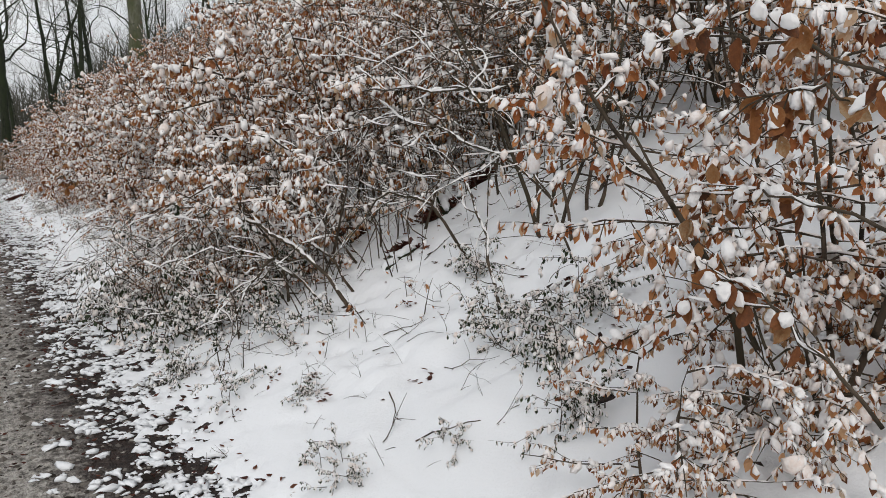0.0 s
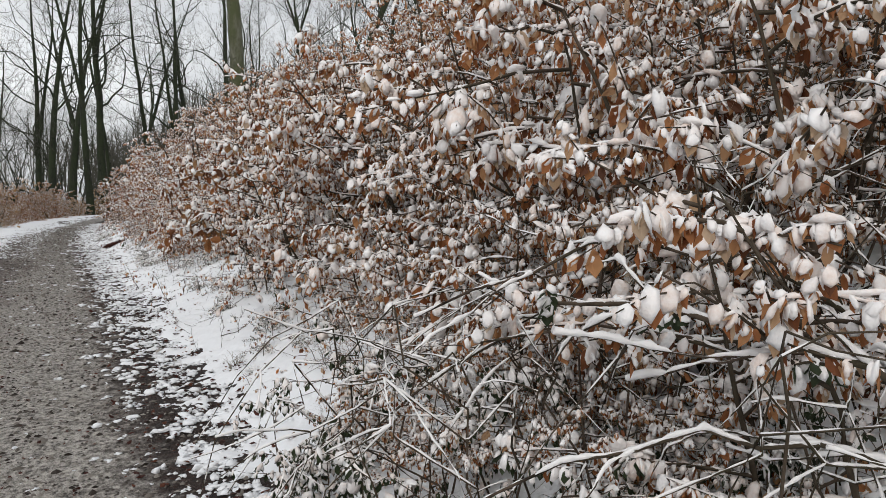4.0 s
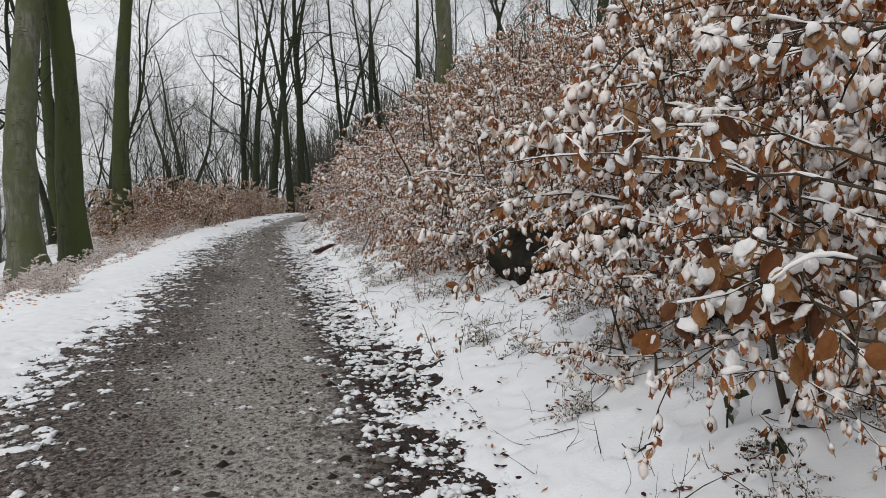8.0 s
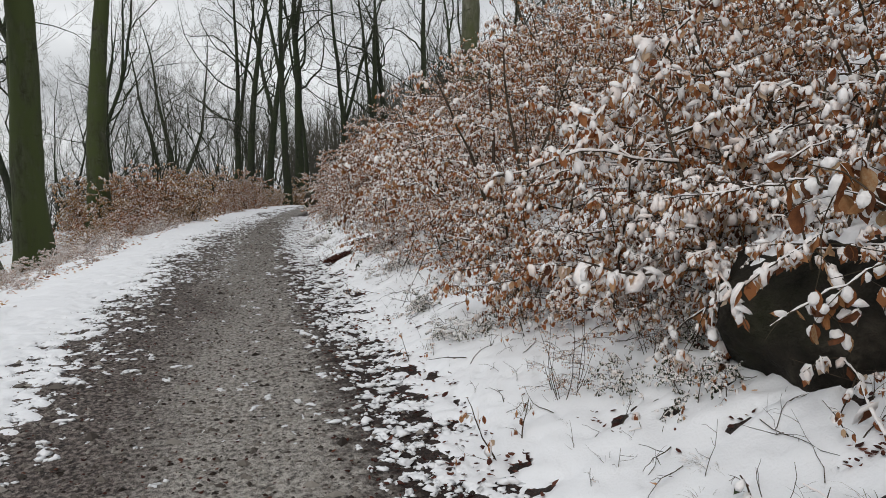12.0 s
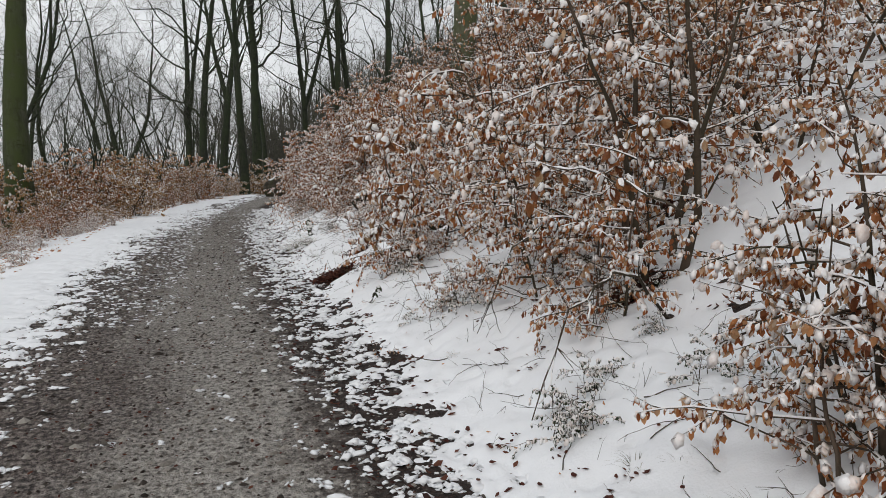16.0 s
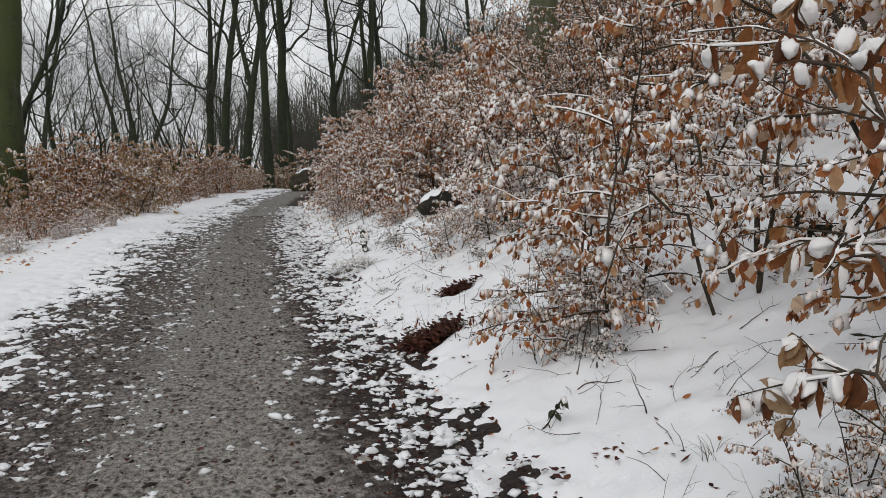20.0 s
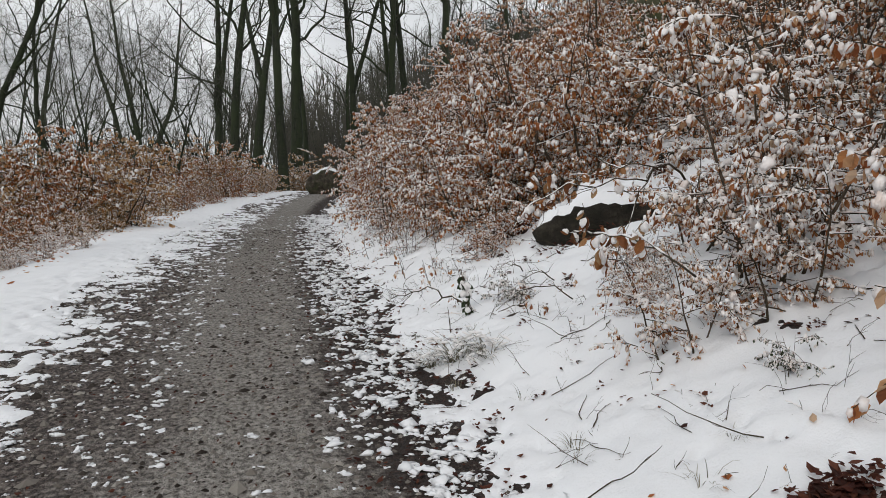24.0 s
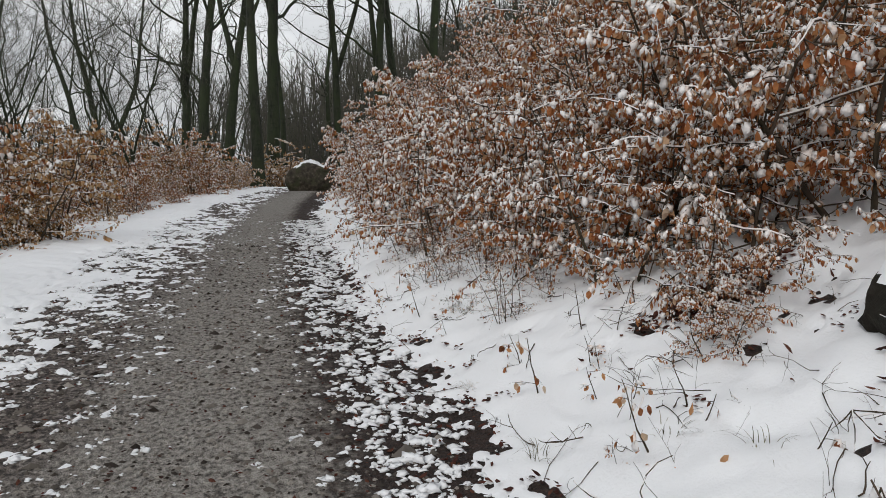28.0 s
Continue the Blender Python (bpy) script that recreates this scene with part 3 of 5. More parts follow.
def clump_arrays(c, ax, ay, az, rng, rings=2):
    """Small soft lumps of snow with half-axes ax, ay, az."""
    n = len(c)
    if rings == 1:
        th = np.arange(5) * np.pi * 0.4
        ring = c[:, None] + (np.cos(th)[None, :, None] * ax[:, None] + np.sin(th)[None, :, None] * ay[:, None]) * rng.uniform(0.8, 1.2, (n, 5, 1))
        v = np.concatenate([ring, (c + az)[:, None], (c - 0.6 * az)[:, None]], 1)
        k = np.arange(5)
        m = (k + 1) % 5
        tri = np.concatenate([np.stack([k, m, 0 * k + 5], 1), np.stack([m, k, 0 * k + 6], 1)])
        return v.reshape(-1, 3), ((np.arange(n) * 7)[:, None, None] + tri[None]).reshape(-1, 3)
    th = np.arange(6) * np.pi / 3
    jit = rng.uniform(0.8, 1.2, (n, 6, 1))
    ring = c[:, None] + (np.cos(th)[None, :, None] * ax[:, None] + np.sin(th)[None, :, None] * ay[:, None]) * jit - 0.12 * az[:, None]
    ring2 = c[:, None] + (np.cos(th + 0.5)[None, :, None] * ax[:, None] + np.sin(th + 0.5)[None, :, None] * ay[:, None]) * 0.66 * jit[::-1] + 0.62 * az[:, None]
    v = np.concatenate([ring, ring2, (c + az)[:, None], (c - 0.5 * az)[:, None]], 1)
    k = np.arange(6)
    m = (k + 1) % 6
    tri = np.concatenate([np.stack([k, m, 6 + k], 1), np.stack([m, 6 + m, 6 + k], 1), np.stack([6 + k, 6 + m, 0 * k + 12], 1), np.stack([m, k, 0 * k + 13], 1)])
    v = v + rng.normal(0, 0.11, v.shape) * np.linalg.norm(ay, axis=1)[:, None, None]
    return v.reshape(-1, 3), ((np.arange(n) * 14)[:, None, None] + tri[None]).reshape(-1, 3)


def hang_leaves(rng, twigs, per, size, snowy, rings):
    """Drooping leaves and their snow along twigs; returns two sets of arrays."""
    P, D = [], []
    for q, _ in twigs:
        s = rng.uniform(0.1, 1.0, per) * (len(q) - 1)
        i = np.minimum(s.astype(int), len(q) - 2)
        f = (s - i)[:, None]
        P.append(q[i] * (1 - f) + q[i + 1] * f)
        D.append(unit(q[i + 1] - q[i]))
    P, D = np.concatenate(P), np.concatenate(D)
    n = len(P)
    d = unit(0.3 * D + rng.normal(0, 0.42, (n, 3)) * (1, 1, 0.4) + np.array([0, 0, -1.0]) * rng.uniform(0.5, 2.0, (n, 1)))
    side = unit(np.cross(d, rng.normal(0, 1, (n, 3))))
    up = np.cross(side, d)
    up *= np.sign(up[:, 2:3] + 1e-6)
    L = size * rng.uniform(0.6, 1.25, n)
    lv, lf = leaf_arrays(P, d, side, up, L, L * rng.uniform(0.22, 0.36, n), rings == 2)
    keep = rng.random(n) < snowy
    c, dd, ss, uu, LL = P[keep], d[keep], side[keep], up[keep], L[keep][:, None]
    m = len(c)
    puff = rng.uniform(0.55, 1.25, (m, 1)) * (1 + 0.5 * (rng.random((m, 1)) < 0.1))
    c = c + dd * LL * rng.uniform(0.26, 0.46, (m, 1)) + uu * LL * 0.07 + np.array([0, 0, 0.05]) * LL
    thick = np.where(rng.random((m, 1)) < 0.3, 0.25, 0.14)
    sv, sf = clump_arrays(c, dd * LL * 0.45 * puff, ss * LL * 0.33 * puff, uu * LL * thick * puff, rng, rings)
    # heaps that bridge several leaves, lying on the twigs
    h = rng.integers(0, n, max(2, int(n * (0.035 if rings == 2 else 0.02))))
    a = rng.uniform(0, 2 * np.pi, len(h))
    w = size * rng.uniform(0.35, 0.85, (len(h), 1))
    hx = np.stack([np.cos(a), np.sin(a), rng.normal(0, 0.25, len(h))], 1) * w
    hy = np.stack([-np.sin(a), np.cos(a), 0 * a], 1) * w * rng.uniform(0.45, 0.7, (len(h), 1))
    hv, hf = clump_arrays(P[h] + np.array([0, 0, 0.012]), hx, hy, np.array([0, 0, 0.42]) * w, rng, rings)
    return (lv, lf), (np.concatenate([sv, hv]), np.concatenate([sf, hf + len(sv)]))


def snow_on(tubes, lines, thick, broken=True):
    """Snow along the tops of branches that lie flat enough to hold it, in uneven lengths."""
    for k, (q, r) in enumerate(lines):
        d = unit(np.gradient(q, axis=0))
        flat = np.sqrt(np.clip(1 - d[:, 2] ** 2, 0, 1))
        if flat.mean() < 0.55:
            continue
        if broken:
            m = max(8, int(np.linalg.norm(np.diff(q, axis=0), axis=1).sum() / 0.02))
            t = np.linspace(0, len(q) - 1, m)
            q, flat = np.stack([np.interp(t, np.arange(len(q)), q[:, c]) for c in range(3)], 1), np.interp(t, np.arange(len(q)), flat)
            r = np.interp(t, np.arange(len(r)), r)
            x = np.arange(m) * 0.16 + k * 7.7 + q[0, 0] * 50
            amount = np.clip(0.55 + 0.8 * value_noise(x, x * 0, 3) + 0.5 * value_noise(x * 3.3, x * 0, 5) + 0.35 * value_noise(x * 7.1, x * 0, 9), 0.02, 1.6)
            q = q + np.stack([value_noise(x * 5, x * 0, 11), value_noise(x * 5, x * 0, 13), 0 * x], 1) * thick * 0.35
        else:
            amount = np.ones(len(q))
        tubes.add(q + np.array([0, 0, 1]) * (r[:, None] * 0.6 + thick * 0.3 * amount[:, None]), (r * 0.5 + thick * 0.55) * flat * amount, 5 if broken else 4)


def shrub_meshes(seed, height, spread, stems, sides, twigs, per, leaf, snowy, rings=1, low=0.06, droop=0.05, girth=1.0, crook=0.11):
    """A young beech that has kept its dry leaves: each stem, twigs, leaves and snow."""
    rng = np.random.default_rng(seed)
    wood, fine, white, ends, boughs = [], Tubes(), Tubes(), [], []
    for k in range(stems):
        a = (k + rng.random()) * 2 * np.pi / stems
        tilt = rng.uniform(0.1, 0.55)
        h = height * rng.uniform(0.65, 1.0)
        line = wander(rng, (0.18 * math.cos(a), 0.18 * math.sin(a), -0.12), (math.cos(a) * tilt, math.sin(a) * tilt, 1), h, 9, crook, 0.02)
        rad = np.linspace(0.0025 + 0.0075 * h, 0.001 + 0.001 * h, len(line)) * girth
        slim = min(1.0, spread / 0.9)
        wood.append(Tubes())
        wood[-1].add(line, rad, 6)
        for j in range(sides):
            s = (low + (0.97 - low) * (j + rng.random()) / sides) * (len(line) - 1)
            i = min(int(s), len(line) - 2)
            p = line[i] + (line[i + 1] - line[i]) * (s - i)
            b = rng.uniform(0, 2 * np.pi)
            length = spread * rng.uniform(0.45, 1.0) * (1.1 - 0.55 * s / len(line))
            q = wander(rng, p, (math.cos(b), math.sin(b), rng.uniform(-0.1, 0.5)), length, 6, 0.14, -droop)
            rr = np.linspace(0.0065, 0.0025, len(q)) * slim
            fine.add(q, rr, 4)
            ends.append((q, rr))
            if rng.random() < (0.5 if rings == 2 else 0.3):
                boughs.append((q, rr))
            for t in range(twigs):
                i2 = rng.integers(1, len(q) - 1)
                w = unit(q[i2 + 1] - q[i2]) + rng.normal(0, 0.75, 3) * (1, 1, 0.5)
                e = wander(rng, q[i2], w, length * rng.uniform(0.25, 0.55), 3, 0.2, -droop)
                er = np.linspace(0.0035, 0.0015, len(e)) * slim
                fine.add(e, er, 3)
                ends.append((e, er))
                if rng.random() < (0.2 if rings == 2 else 0.08):
                    boughs.append((e, er))
    snow_on(white, boughs, 0.006, rings == 2)
    wv, wf = np.concatenate(white.v), np.concatenate(white.f)
    leaves = None
    if per:
        (lv, lf), (sv, sf) = hang_leaves(rng, ends, per, leaf, snowy, rings)
        leaves = mesh_of("leaves", lv, [lf], False)
        snow = mesh_of("snow_load", np.concatenate([sv, wv]), [sf, wf + len(sv)])
    else:
        snow = mesh_of("snow_load", wv, [wf])
    return [t.mesh("stem") for t in wood], fine.mesh("branchwork"), leaves, snow


def plant_shrub(meshes, x, y, turn, scale, label, group, leaf_mat=None, sink=0.02, squash=1.0, kind="shrub"):
    base = new(kind)
    base.matrix_basis = pose(x, y, float(land(x, y)) - sink, 0, 0, turn) @ Matrix.Diagonal((scale, scale, scale * squash, 1))
    stems, twigs, leaves, snow = meshes
    for me in stems:
        tagged(part(me.name.split(".")[0], me, TWIG, base), kind="stuff" if len(stems) == 1 else "")
    tagged(part("branchwork", twigs, TWIG, base), kind="stuff")
    if leaves:
        tagged(part("leaves", leaves, leaf_mat or LEAF, base), kind="stuff")
    tagged(part("snow_load", snow, FROST, base), kind="stuff")
    return tagged(base, label, "shrub", group)


SNOWY = "young beech shrub with rust-brown leaves loaded with fresh snow"
near = [shrub_meshes(500 + k, 2.6, 1.2, 4, 13, 5, 8, 0.062, 0.94, 2, 0.25) for k in range(4)]
front = [shrub_meshes(510 + k, 1.7, 0.95, 4, 12, 5, 10, 0.053, 0.95, 2, 0.05, 0.07) for k in range(4)]
rust_front = [shrub_meshes(550 + k, 1.7, 0.95, 4, 12, 4, 12, 0.055, 0.73, 1, 0.05, 0.06) for k in range(4)]
tall = [shrub_meshes(530 + k, 3.4, 1.25, 5, 14, 5, 10, 0.06, 0.63, 1) for k in range(4)]
airy = [shrub_meshes(560 + k, 2.9, 1.25, 4, 13, 5, 7, 0.06, 0.94, 2, 0.22, 0.05, 1.5, 0.09) for k in range(3)]
rusty = [shrub_meshes(540 + k, 1.9, 0.9, 6, 10, 4, 8, 0.06, 0.32, 1) for k in range(3)]
brush = [shrub_meshes(570 + k, 3.0, 0.8, 9, 11, 5, 1, 0.05, 0.5, 1, 0.1, -0.03, 0.8) for k in range(3)]


def massed(shrubs):
    """The same shrubs with their stems in one piece, for those that stand far off."""
    return [([joined(stems, "stemwork")], twigs, leaves, snow) for stems, twigs, leaves, snow in shrubs]


tall_far, rusty, brush = massed(tall), massed(rusty), massed(brush)

rng = np.random.default_rng(8)


def clear_of(x, y):
    """Gaps in the thicket: open snowy ground and stones."""
    for cx, cy, r in ((1.9, 3.6, 1.35), (3.1, 4.4, 1.05), (3.9, 3.4, 1.2), (4.6, 5.0, 0.9), (2.1, 10.4, 1.0), (2.4, 14.2, 0.95), (2.3, 13.2, 0.9), (5.6, 31.2, 1.2), (6.8, 33.0, 1.1), (2.1, 19.4, 0.8), (2.1, 23.3, 0.8), (3.4, 21.3, 1.0), (1.9, 25.6, 0.75), (3.1, 25.3, 1.0), (3.9, 24.2, 0.8), (2.2, 27.2, 0.8), (2.3, 28.9, 0.9), (2.6, 30.2, 1.1), (3.5, 31.2, 1.55), (2.1, 33.0, 0.8), (3.4, 28.0, 0.7), (2.6, 19.7, 0.85), (3.3, 20.2, 0.8)):
        if (x - cx) ** 2 + (y - cy) ** 2 < r * r:
            return False
    return True


for depth, step, kind, sc in ((2.25, 0.75, front, 0.95), (3.0, 0.85, front, 1.3), (3.9, 0.95, tall, 0.8), (5.2, 1.3, tall_far, 0.95), (7.2, 2.0, tall_far, 1.1), (9.8, 3.0, tall_far, 1.2)):
    y = 5.2 if depth < 4.5 else 1.0
    while y < 64:
        x = float(bend(y)) + depth + rng.uniform(-0.3, 0.35)
        if clear_of(x, y):
            some = rust_front if kind is front and y > 17 else near if (kind is tall or kind is tall_far) and y < 11 else kind
            plant_shrub(some[rng.integers(0, 4)], x, y, rng.uniform(0, 360), (1.25 if some is near else 1.0) * sc * rng.uniform(0.8, 1.2), SNOWY, "snowy thicket", LEAF if some is front or rng.random() < 0.15 else LEAF_FAR)
        y += step * rng.uniform(0.8, 1.25) * (1 + y / 80)
# shrubs that the walker brushes past
for k, (x, y, turn, sc) in enumerate((
        (2.65, 1.3, 0, 0.85), (3.3, 1.5, 120, 0.8), (2.3, 10.9, 40, 0.85), (3.2, 12.3, 200, 1.05), (3.05, 10.0, 290, 1.0), (3.3, 14.2, 60, 0.75), (3.0, 16.4, 140, 0.95),
        (2.2, 18.3, 300, 0.6), (2.85, 20.9, 90, 1.0), (2.6, 22.3, 10, 0.7), (3.0, 24.2, 160, 0.75), (2.95, 28.7, 75, 0.85), (3.15, 29.75, 200, 0.5))):
    plant_shrub(airy[k % 3] if 18 < y < 27 else near[k % 4], x, y, turn, sc, "snow-laden young beech with orange-brown drooping leaves", "snowy thicket")

for k, (x, y, turn, sc) in enumerate(((2.0, 1.3, 250, 0.55), (2.55, 0.95, 20, 0.8), (2.15, 28.35, 20, 0.55), (3.3, 28.9, 300, 0.8), (2.75, 28.3, 80, 0.7), (2.15, 24.85, 200, 0.5), (2.0, 24.4, 100, 0.45), (2.55, 29.45, 60, 0.32), (2.35, 29.1, 150, 0.25), (2.75, 29.9, 250, 0.3), (1.75, 22.2, 30, 0.4), (1.75, 5.6, 60, 0.45), (1.5, 6.4, 160, 0.5), (2.1, 6.3, 220, 0.6), (1.35, 7.2, 300, 0.4))):
    plant_shrub(front[k % 4], x, y, turn, sc, "low snow-laden beech shrub spreading over the snowy ground", "snowy thicket")

for k, (x, y, sc) in enumerate(((3.35, 33.5, 0.95), (4.3, 34.0, 1.15), (2.95, 34.3, 0.9), (5.1, 33.9, 1.25), (4.0, 35.4, 1.2), (6.4, 30.2, 1.1), (5.0, 30.3, 0.6), (4.9, 31.2, 0.4), (3.4, 30.15, 0.35), (4.0, 30.6, 0.3), (5.2, 32.4, 0.5), (2.4, 32.55, 0.36), (2.7, 32.9, 0.5))):
    plant_shrub(rust_front[k % 4], x, y, k * 53, sc, SNOWY, "snowy thicket", LEAF_FAR)

# left bank: rusty thicket thinning towards the camera
for k in range(92):
    y = rng.uniform(42, 68)
    x = float(bend(y)) - rng.uniform(3.1, 9.5)
    plant_shrub(rusty[k % 3], x, y, rng.uniform(0, 360), rng.choice((0.5, 0.7, 0.9, 1.15, 1.5)) * rng.uniform(0.85, 1.1) + 0.2 * float(smoothstep(42, 54, y)), "rust-brown leafy beech shrub dusted with snow on the far bank", "rusty thicket", LEAF_FAR if k % 4 == 0 else LEAF_BANK, kind="bank_shrub")
for k in range(26):
    y = rng.uniform(37, 46)
    x = float(bend(y)) - rng.uniform(3.3, 7.5)
    plant_shrub(rusty[k % 3], x, y, rng.uniform(0, 360), rng.uniform(0.35, 0.75), "low rust-brown beech shrub on the bank", "rusty thicket", LEAF_BANK, kind="bank_shrub")
for k in range(26):
    y = rng.uniform(64, 84)
    x = min(float(bend(y)) - 3.2, 6.5) - rng.uniform(0, 9)
    plant_shrub(rusty[k % 3], x, y, rng.uniform(0, 360), rng.uniform(0.9, 1.4), "rust-brown leafy beech shrub under the tall trees", "rusty thicket", LEAF_BANK, kind="bank_shrub")
for k in range(60):
    y = rng.uniform(13, 40)
    x = float(bend(y)) - rng.uniform(3.0, 6.5)
    plant_shrub(front[k % 4], x, y, rng.uniform(0, 360), rng.uniform(0.25, 0.45), "low snowy bramble with brown leaves along the verge", "verge brambles", LEAF_FAR, kind="bramble")

# brown leafless brush higher on the slope
for k in range(64):
    y = rng.uniform(26, 74)
    x = float(bend(min(y, 74))) + rng.uniform(5.0, 12.0)
    plant_shrub(brush[k % 3], x, y, rng.uniform(0, 360), rng.uniform(0.8, 1.35), "tall leafless brown brush on the wooded slope", "slope brush", LEAF_FAR, kind="brush")

for k in range(18):
    y = rng.uniform(56, 92)
    x = min(float(bend(y)) - 4, 5.0) - rng.uniform(0, 16)
    plant_shrub(brush[k % 3], x, y, rng.uniform(0, 360), rng.uniform(0.7, 1.1), "tall leafless brown brush under the tall trees", "forest brush", LEAF_BANK, kind="brush")

# ---- stones ----


def stone_mesh(seed, size, flat=0.0, level=4):
    """A weathered boulder: a rounded block broken by facets and hollows."""
    rng = np.random.default_rng(seed)
    bm = bmesh.new()
    bmesh.ops.create_icosphere(bm, subdivisions=level, radius=1.0)
    cuts = [(Vector(unit(rng.normal(0, 1, 3))), rng.uniform(0.62, 0.9)) for _ in range(9)]
    off = Vector(rng.uniform(0, 50, 3))
    for v in bm.verts:
        p = v.co.copy()
        for n, d in cuts:
            over = p.dot(n) - d
            if over > 0:
                p -= n * over * 0.7
        p *= 1 + 0.13 * noise.noise(p * 1.6 + off) + 0.06 * noise.noise(p * 4 + off) + 0.022 * noise.noise(p * 11 + off)
        if flat and p.z < 0:
            p.x *= 1 + flat * p.z
            p.y *= 1 + flat * p.z
        v.co = Vector((p.x * size[0], p.y * size[1], p.z * size[2]))
    me = bpy.data.meshes.new("stone")
    bm.to_mesh(me)
    bm.free()
    for poly in me.polygons:
        poly.use_smooth = True
    return me


def cap_mesh(stone, thick, seed, least=0.35):
    """Snow lying on the faces of a stone that look up, swelling in the middle."""
    bm = bmesh.new()
    bm.from_mesh(stone)
    bm.normal_update()
    off = Vector((seed * 3.1, seed * 1.7, 0))
    drop = [f for f in bm.faces if f.normal.z < least + 0.16 * noise.noise(f.calc_center_median() * 2.5 + off) + 0.1 * noise.noise(f.calc_center_median() * 14 + off)]
    bmesh.ops.delete(bm, geom=drop, context="FACES")
    edge = {v for e in bm.edges if e.is_boundary for v in e.verts}
    for v in bm.verts:
        v.co.z += -0.01 if v in edge else thick * (0.75 + 0.6 * noise.noise(v.co * 5 + off) + 0.35 * noise.noise(v.co * 15 + off))
    me = bpy.data.meshes.new("snow_cap")
    bm.to_mesh(me)
    bm.free()
    for poly in me.polygons:
        poly.use_smooth = True
    return me


def lay_stone(seed, x, y, z, size, turn, tilt, label, flat=0.0, thick=0.05, least=0.35, name="boulder", rock=None):
    base = new(name)
    base.matrix_basis = pose(x, y, z, tilt[0], tilt[1], turn)
    me = stone_mesh(seed, size, flat, 5 if max(size) > 0.7 else 4 if max(size) > 0.3 else 3)
    part("rock", me, rock or ROCK, base)
    if thick:
        part("snow_cap", cap_mesh(me, thick, seed, least), SNOW, base, "snow lying on top")
    return tagged(base, label, "boulder")


lay_stone(1, 3.95, 31.82, 0.76, (1.28, 0.85, 0.62), 8, (3, -4), "dark overhanging boulder with a thick cap of snow", 0.5, 0.085, 0.66)
lay_stone(2, 5.3, 33.0, 1.5, (0.8, 0.6, 0.35), 40, (0, 0), "dark mossy boulder half buried on the snowy slope", 0.2, 0.06, 0.2)
lay_stone(3, 4.0, 61.0, 0.35, (1.15, 0.85, 0.95), 15, (0, 0), "grey mossy boulder with snow cap at the bend of the path", 0.0, 0.05, 0.75, "boulder", ROCK_GREY)
# added in place of a near-black hollow; its darkness is in the rock colour
lay_stone(4, 3.05, 15.2, 0.76, (1.2, 0.62, 0.68), -14, (0, 0), "dark boulder standing in for a shaded hollow under overhanging snowy twigs", 0.25, 0.05, 0.9)
lay_stone(5, 3.75, 14.6, 0.9, (0.6, 0.5, 0.42), 30, (0, 0), "dark rock half hidden in the thicket", 0.1, 0.05, 0.6)
lay_stone(6, -5.75, 35.6, float(land(-5.75, 35.6)) + 0.12, (0.42, 0.36, 0.3), 0, (0, 0), "mossy stone with snow at the foot of a beech", 0.0, 0.09, 0.3, "stone")
for k, (x, y, sx) in enumerate(((3.9, 35.1, 0.42), (3.6, 35.7, 0.3), (3.4, 21.9, 0.3), (3.6, 24.4, 0.28), (2.9, 26.3, 0.22), (3.3, 17.9, 0.3), (5.4, 33.5, 0.4))):
    lay_stone(20 + k, x, y, float(land(x, y)) + 0.05, (sx, sx * 0.7, sx * 0.45), k * 47, (0, 0), "small dark stone showing through the snow", 0.0, 0.04, 0.55, "stone")

# ---- fallen wood ----


def bough(name, label, lines, mat, snow=0.012, group=""):
    """A branch with side twigs and the snow that lies on it."""
    base = new(name)
    base.matrix_basis = pose(*lines[0][0][0])
    inv = np.array(lines[0][0][0], float)
    wood, white = Tubes(), Tubes()
    local = [(np.asarray(q, float) - inv, np.asarray(r, float)) for q, r in lines]
    wood.add(*local[0], 7)
    part("branch", wood.mesh("branch"), mat, base)
    if len(local) > 1:
        rest = Tubes()
        for q, r in local[1:]:
            rest.add(q, r, 4)
        tagged(part("branchwork", rest.mesh("branchwork"), mat, base), kind="stuff")
    if snow:
        snow_on(white, local, snow)
        if white.v:
            tagged(part("snow_load", white.mesh("snow_load"), CLUMP, base), kind="stuff")
    return tagged(base, label, "branch", group)


def arc(rng, a, top, b, n=12, shake=0.02):
    """A bowed line from a over top to b."""
    t = np.linspace(0, 1, n)[:, None]
    a, top, b = (np.array(v, float) for v in (a, top, b))
    q = (1 - t) ** 2 * a + 2 * t * (1 - t) * (2 * top - (a + b) / 2) + t**2 * b
    return q + rng.normal(0, shake, q.shape) * np.sin(np.pi * t)


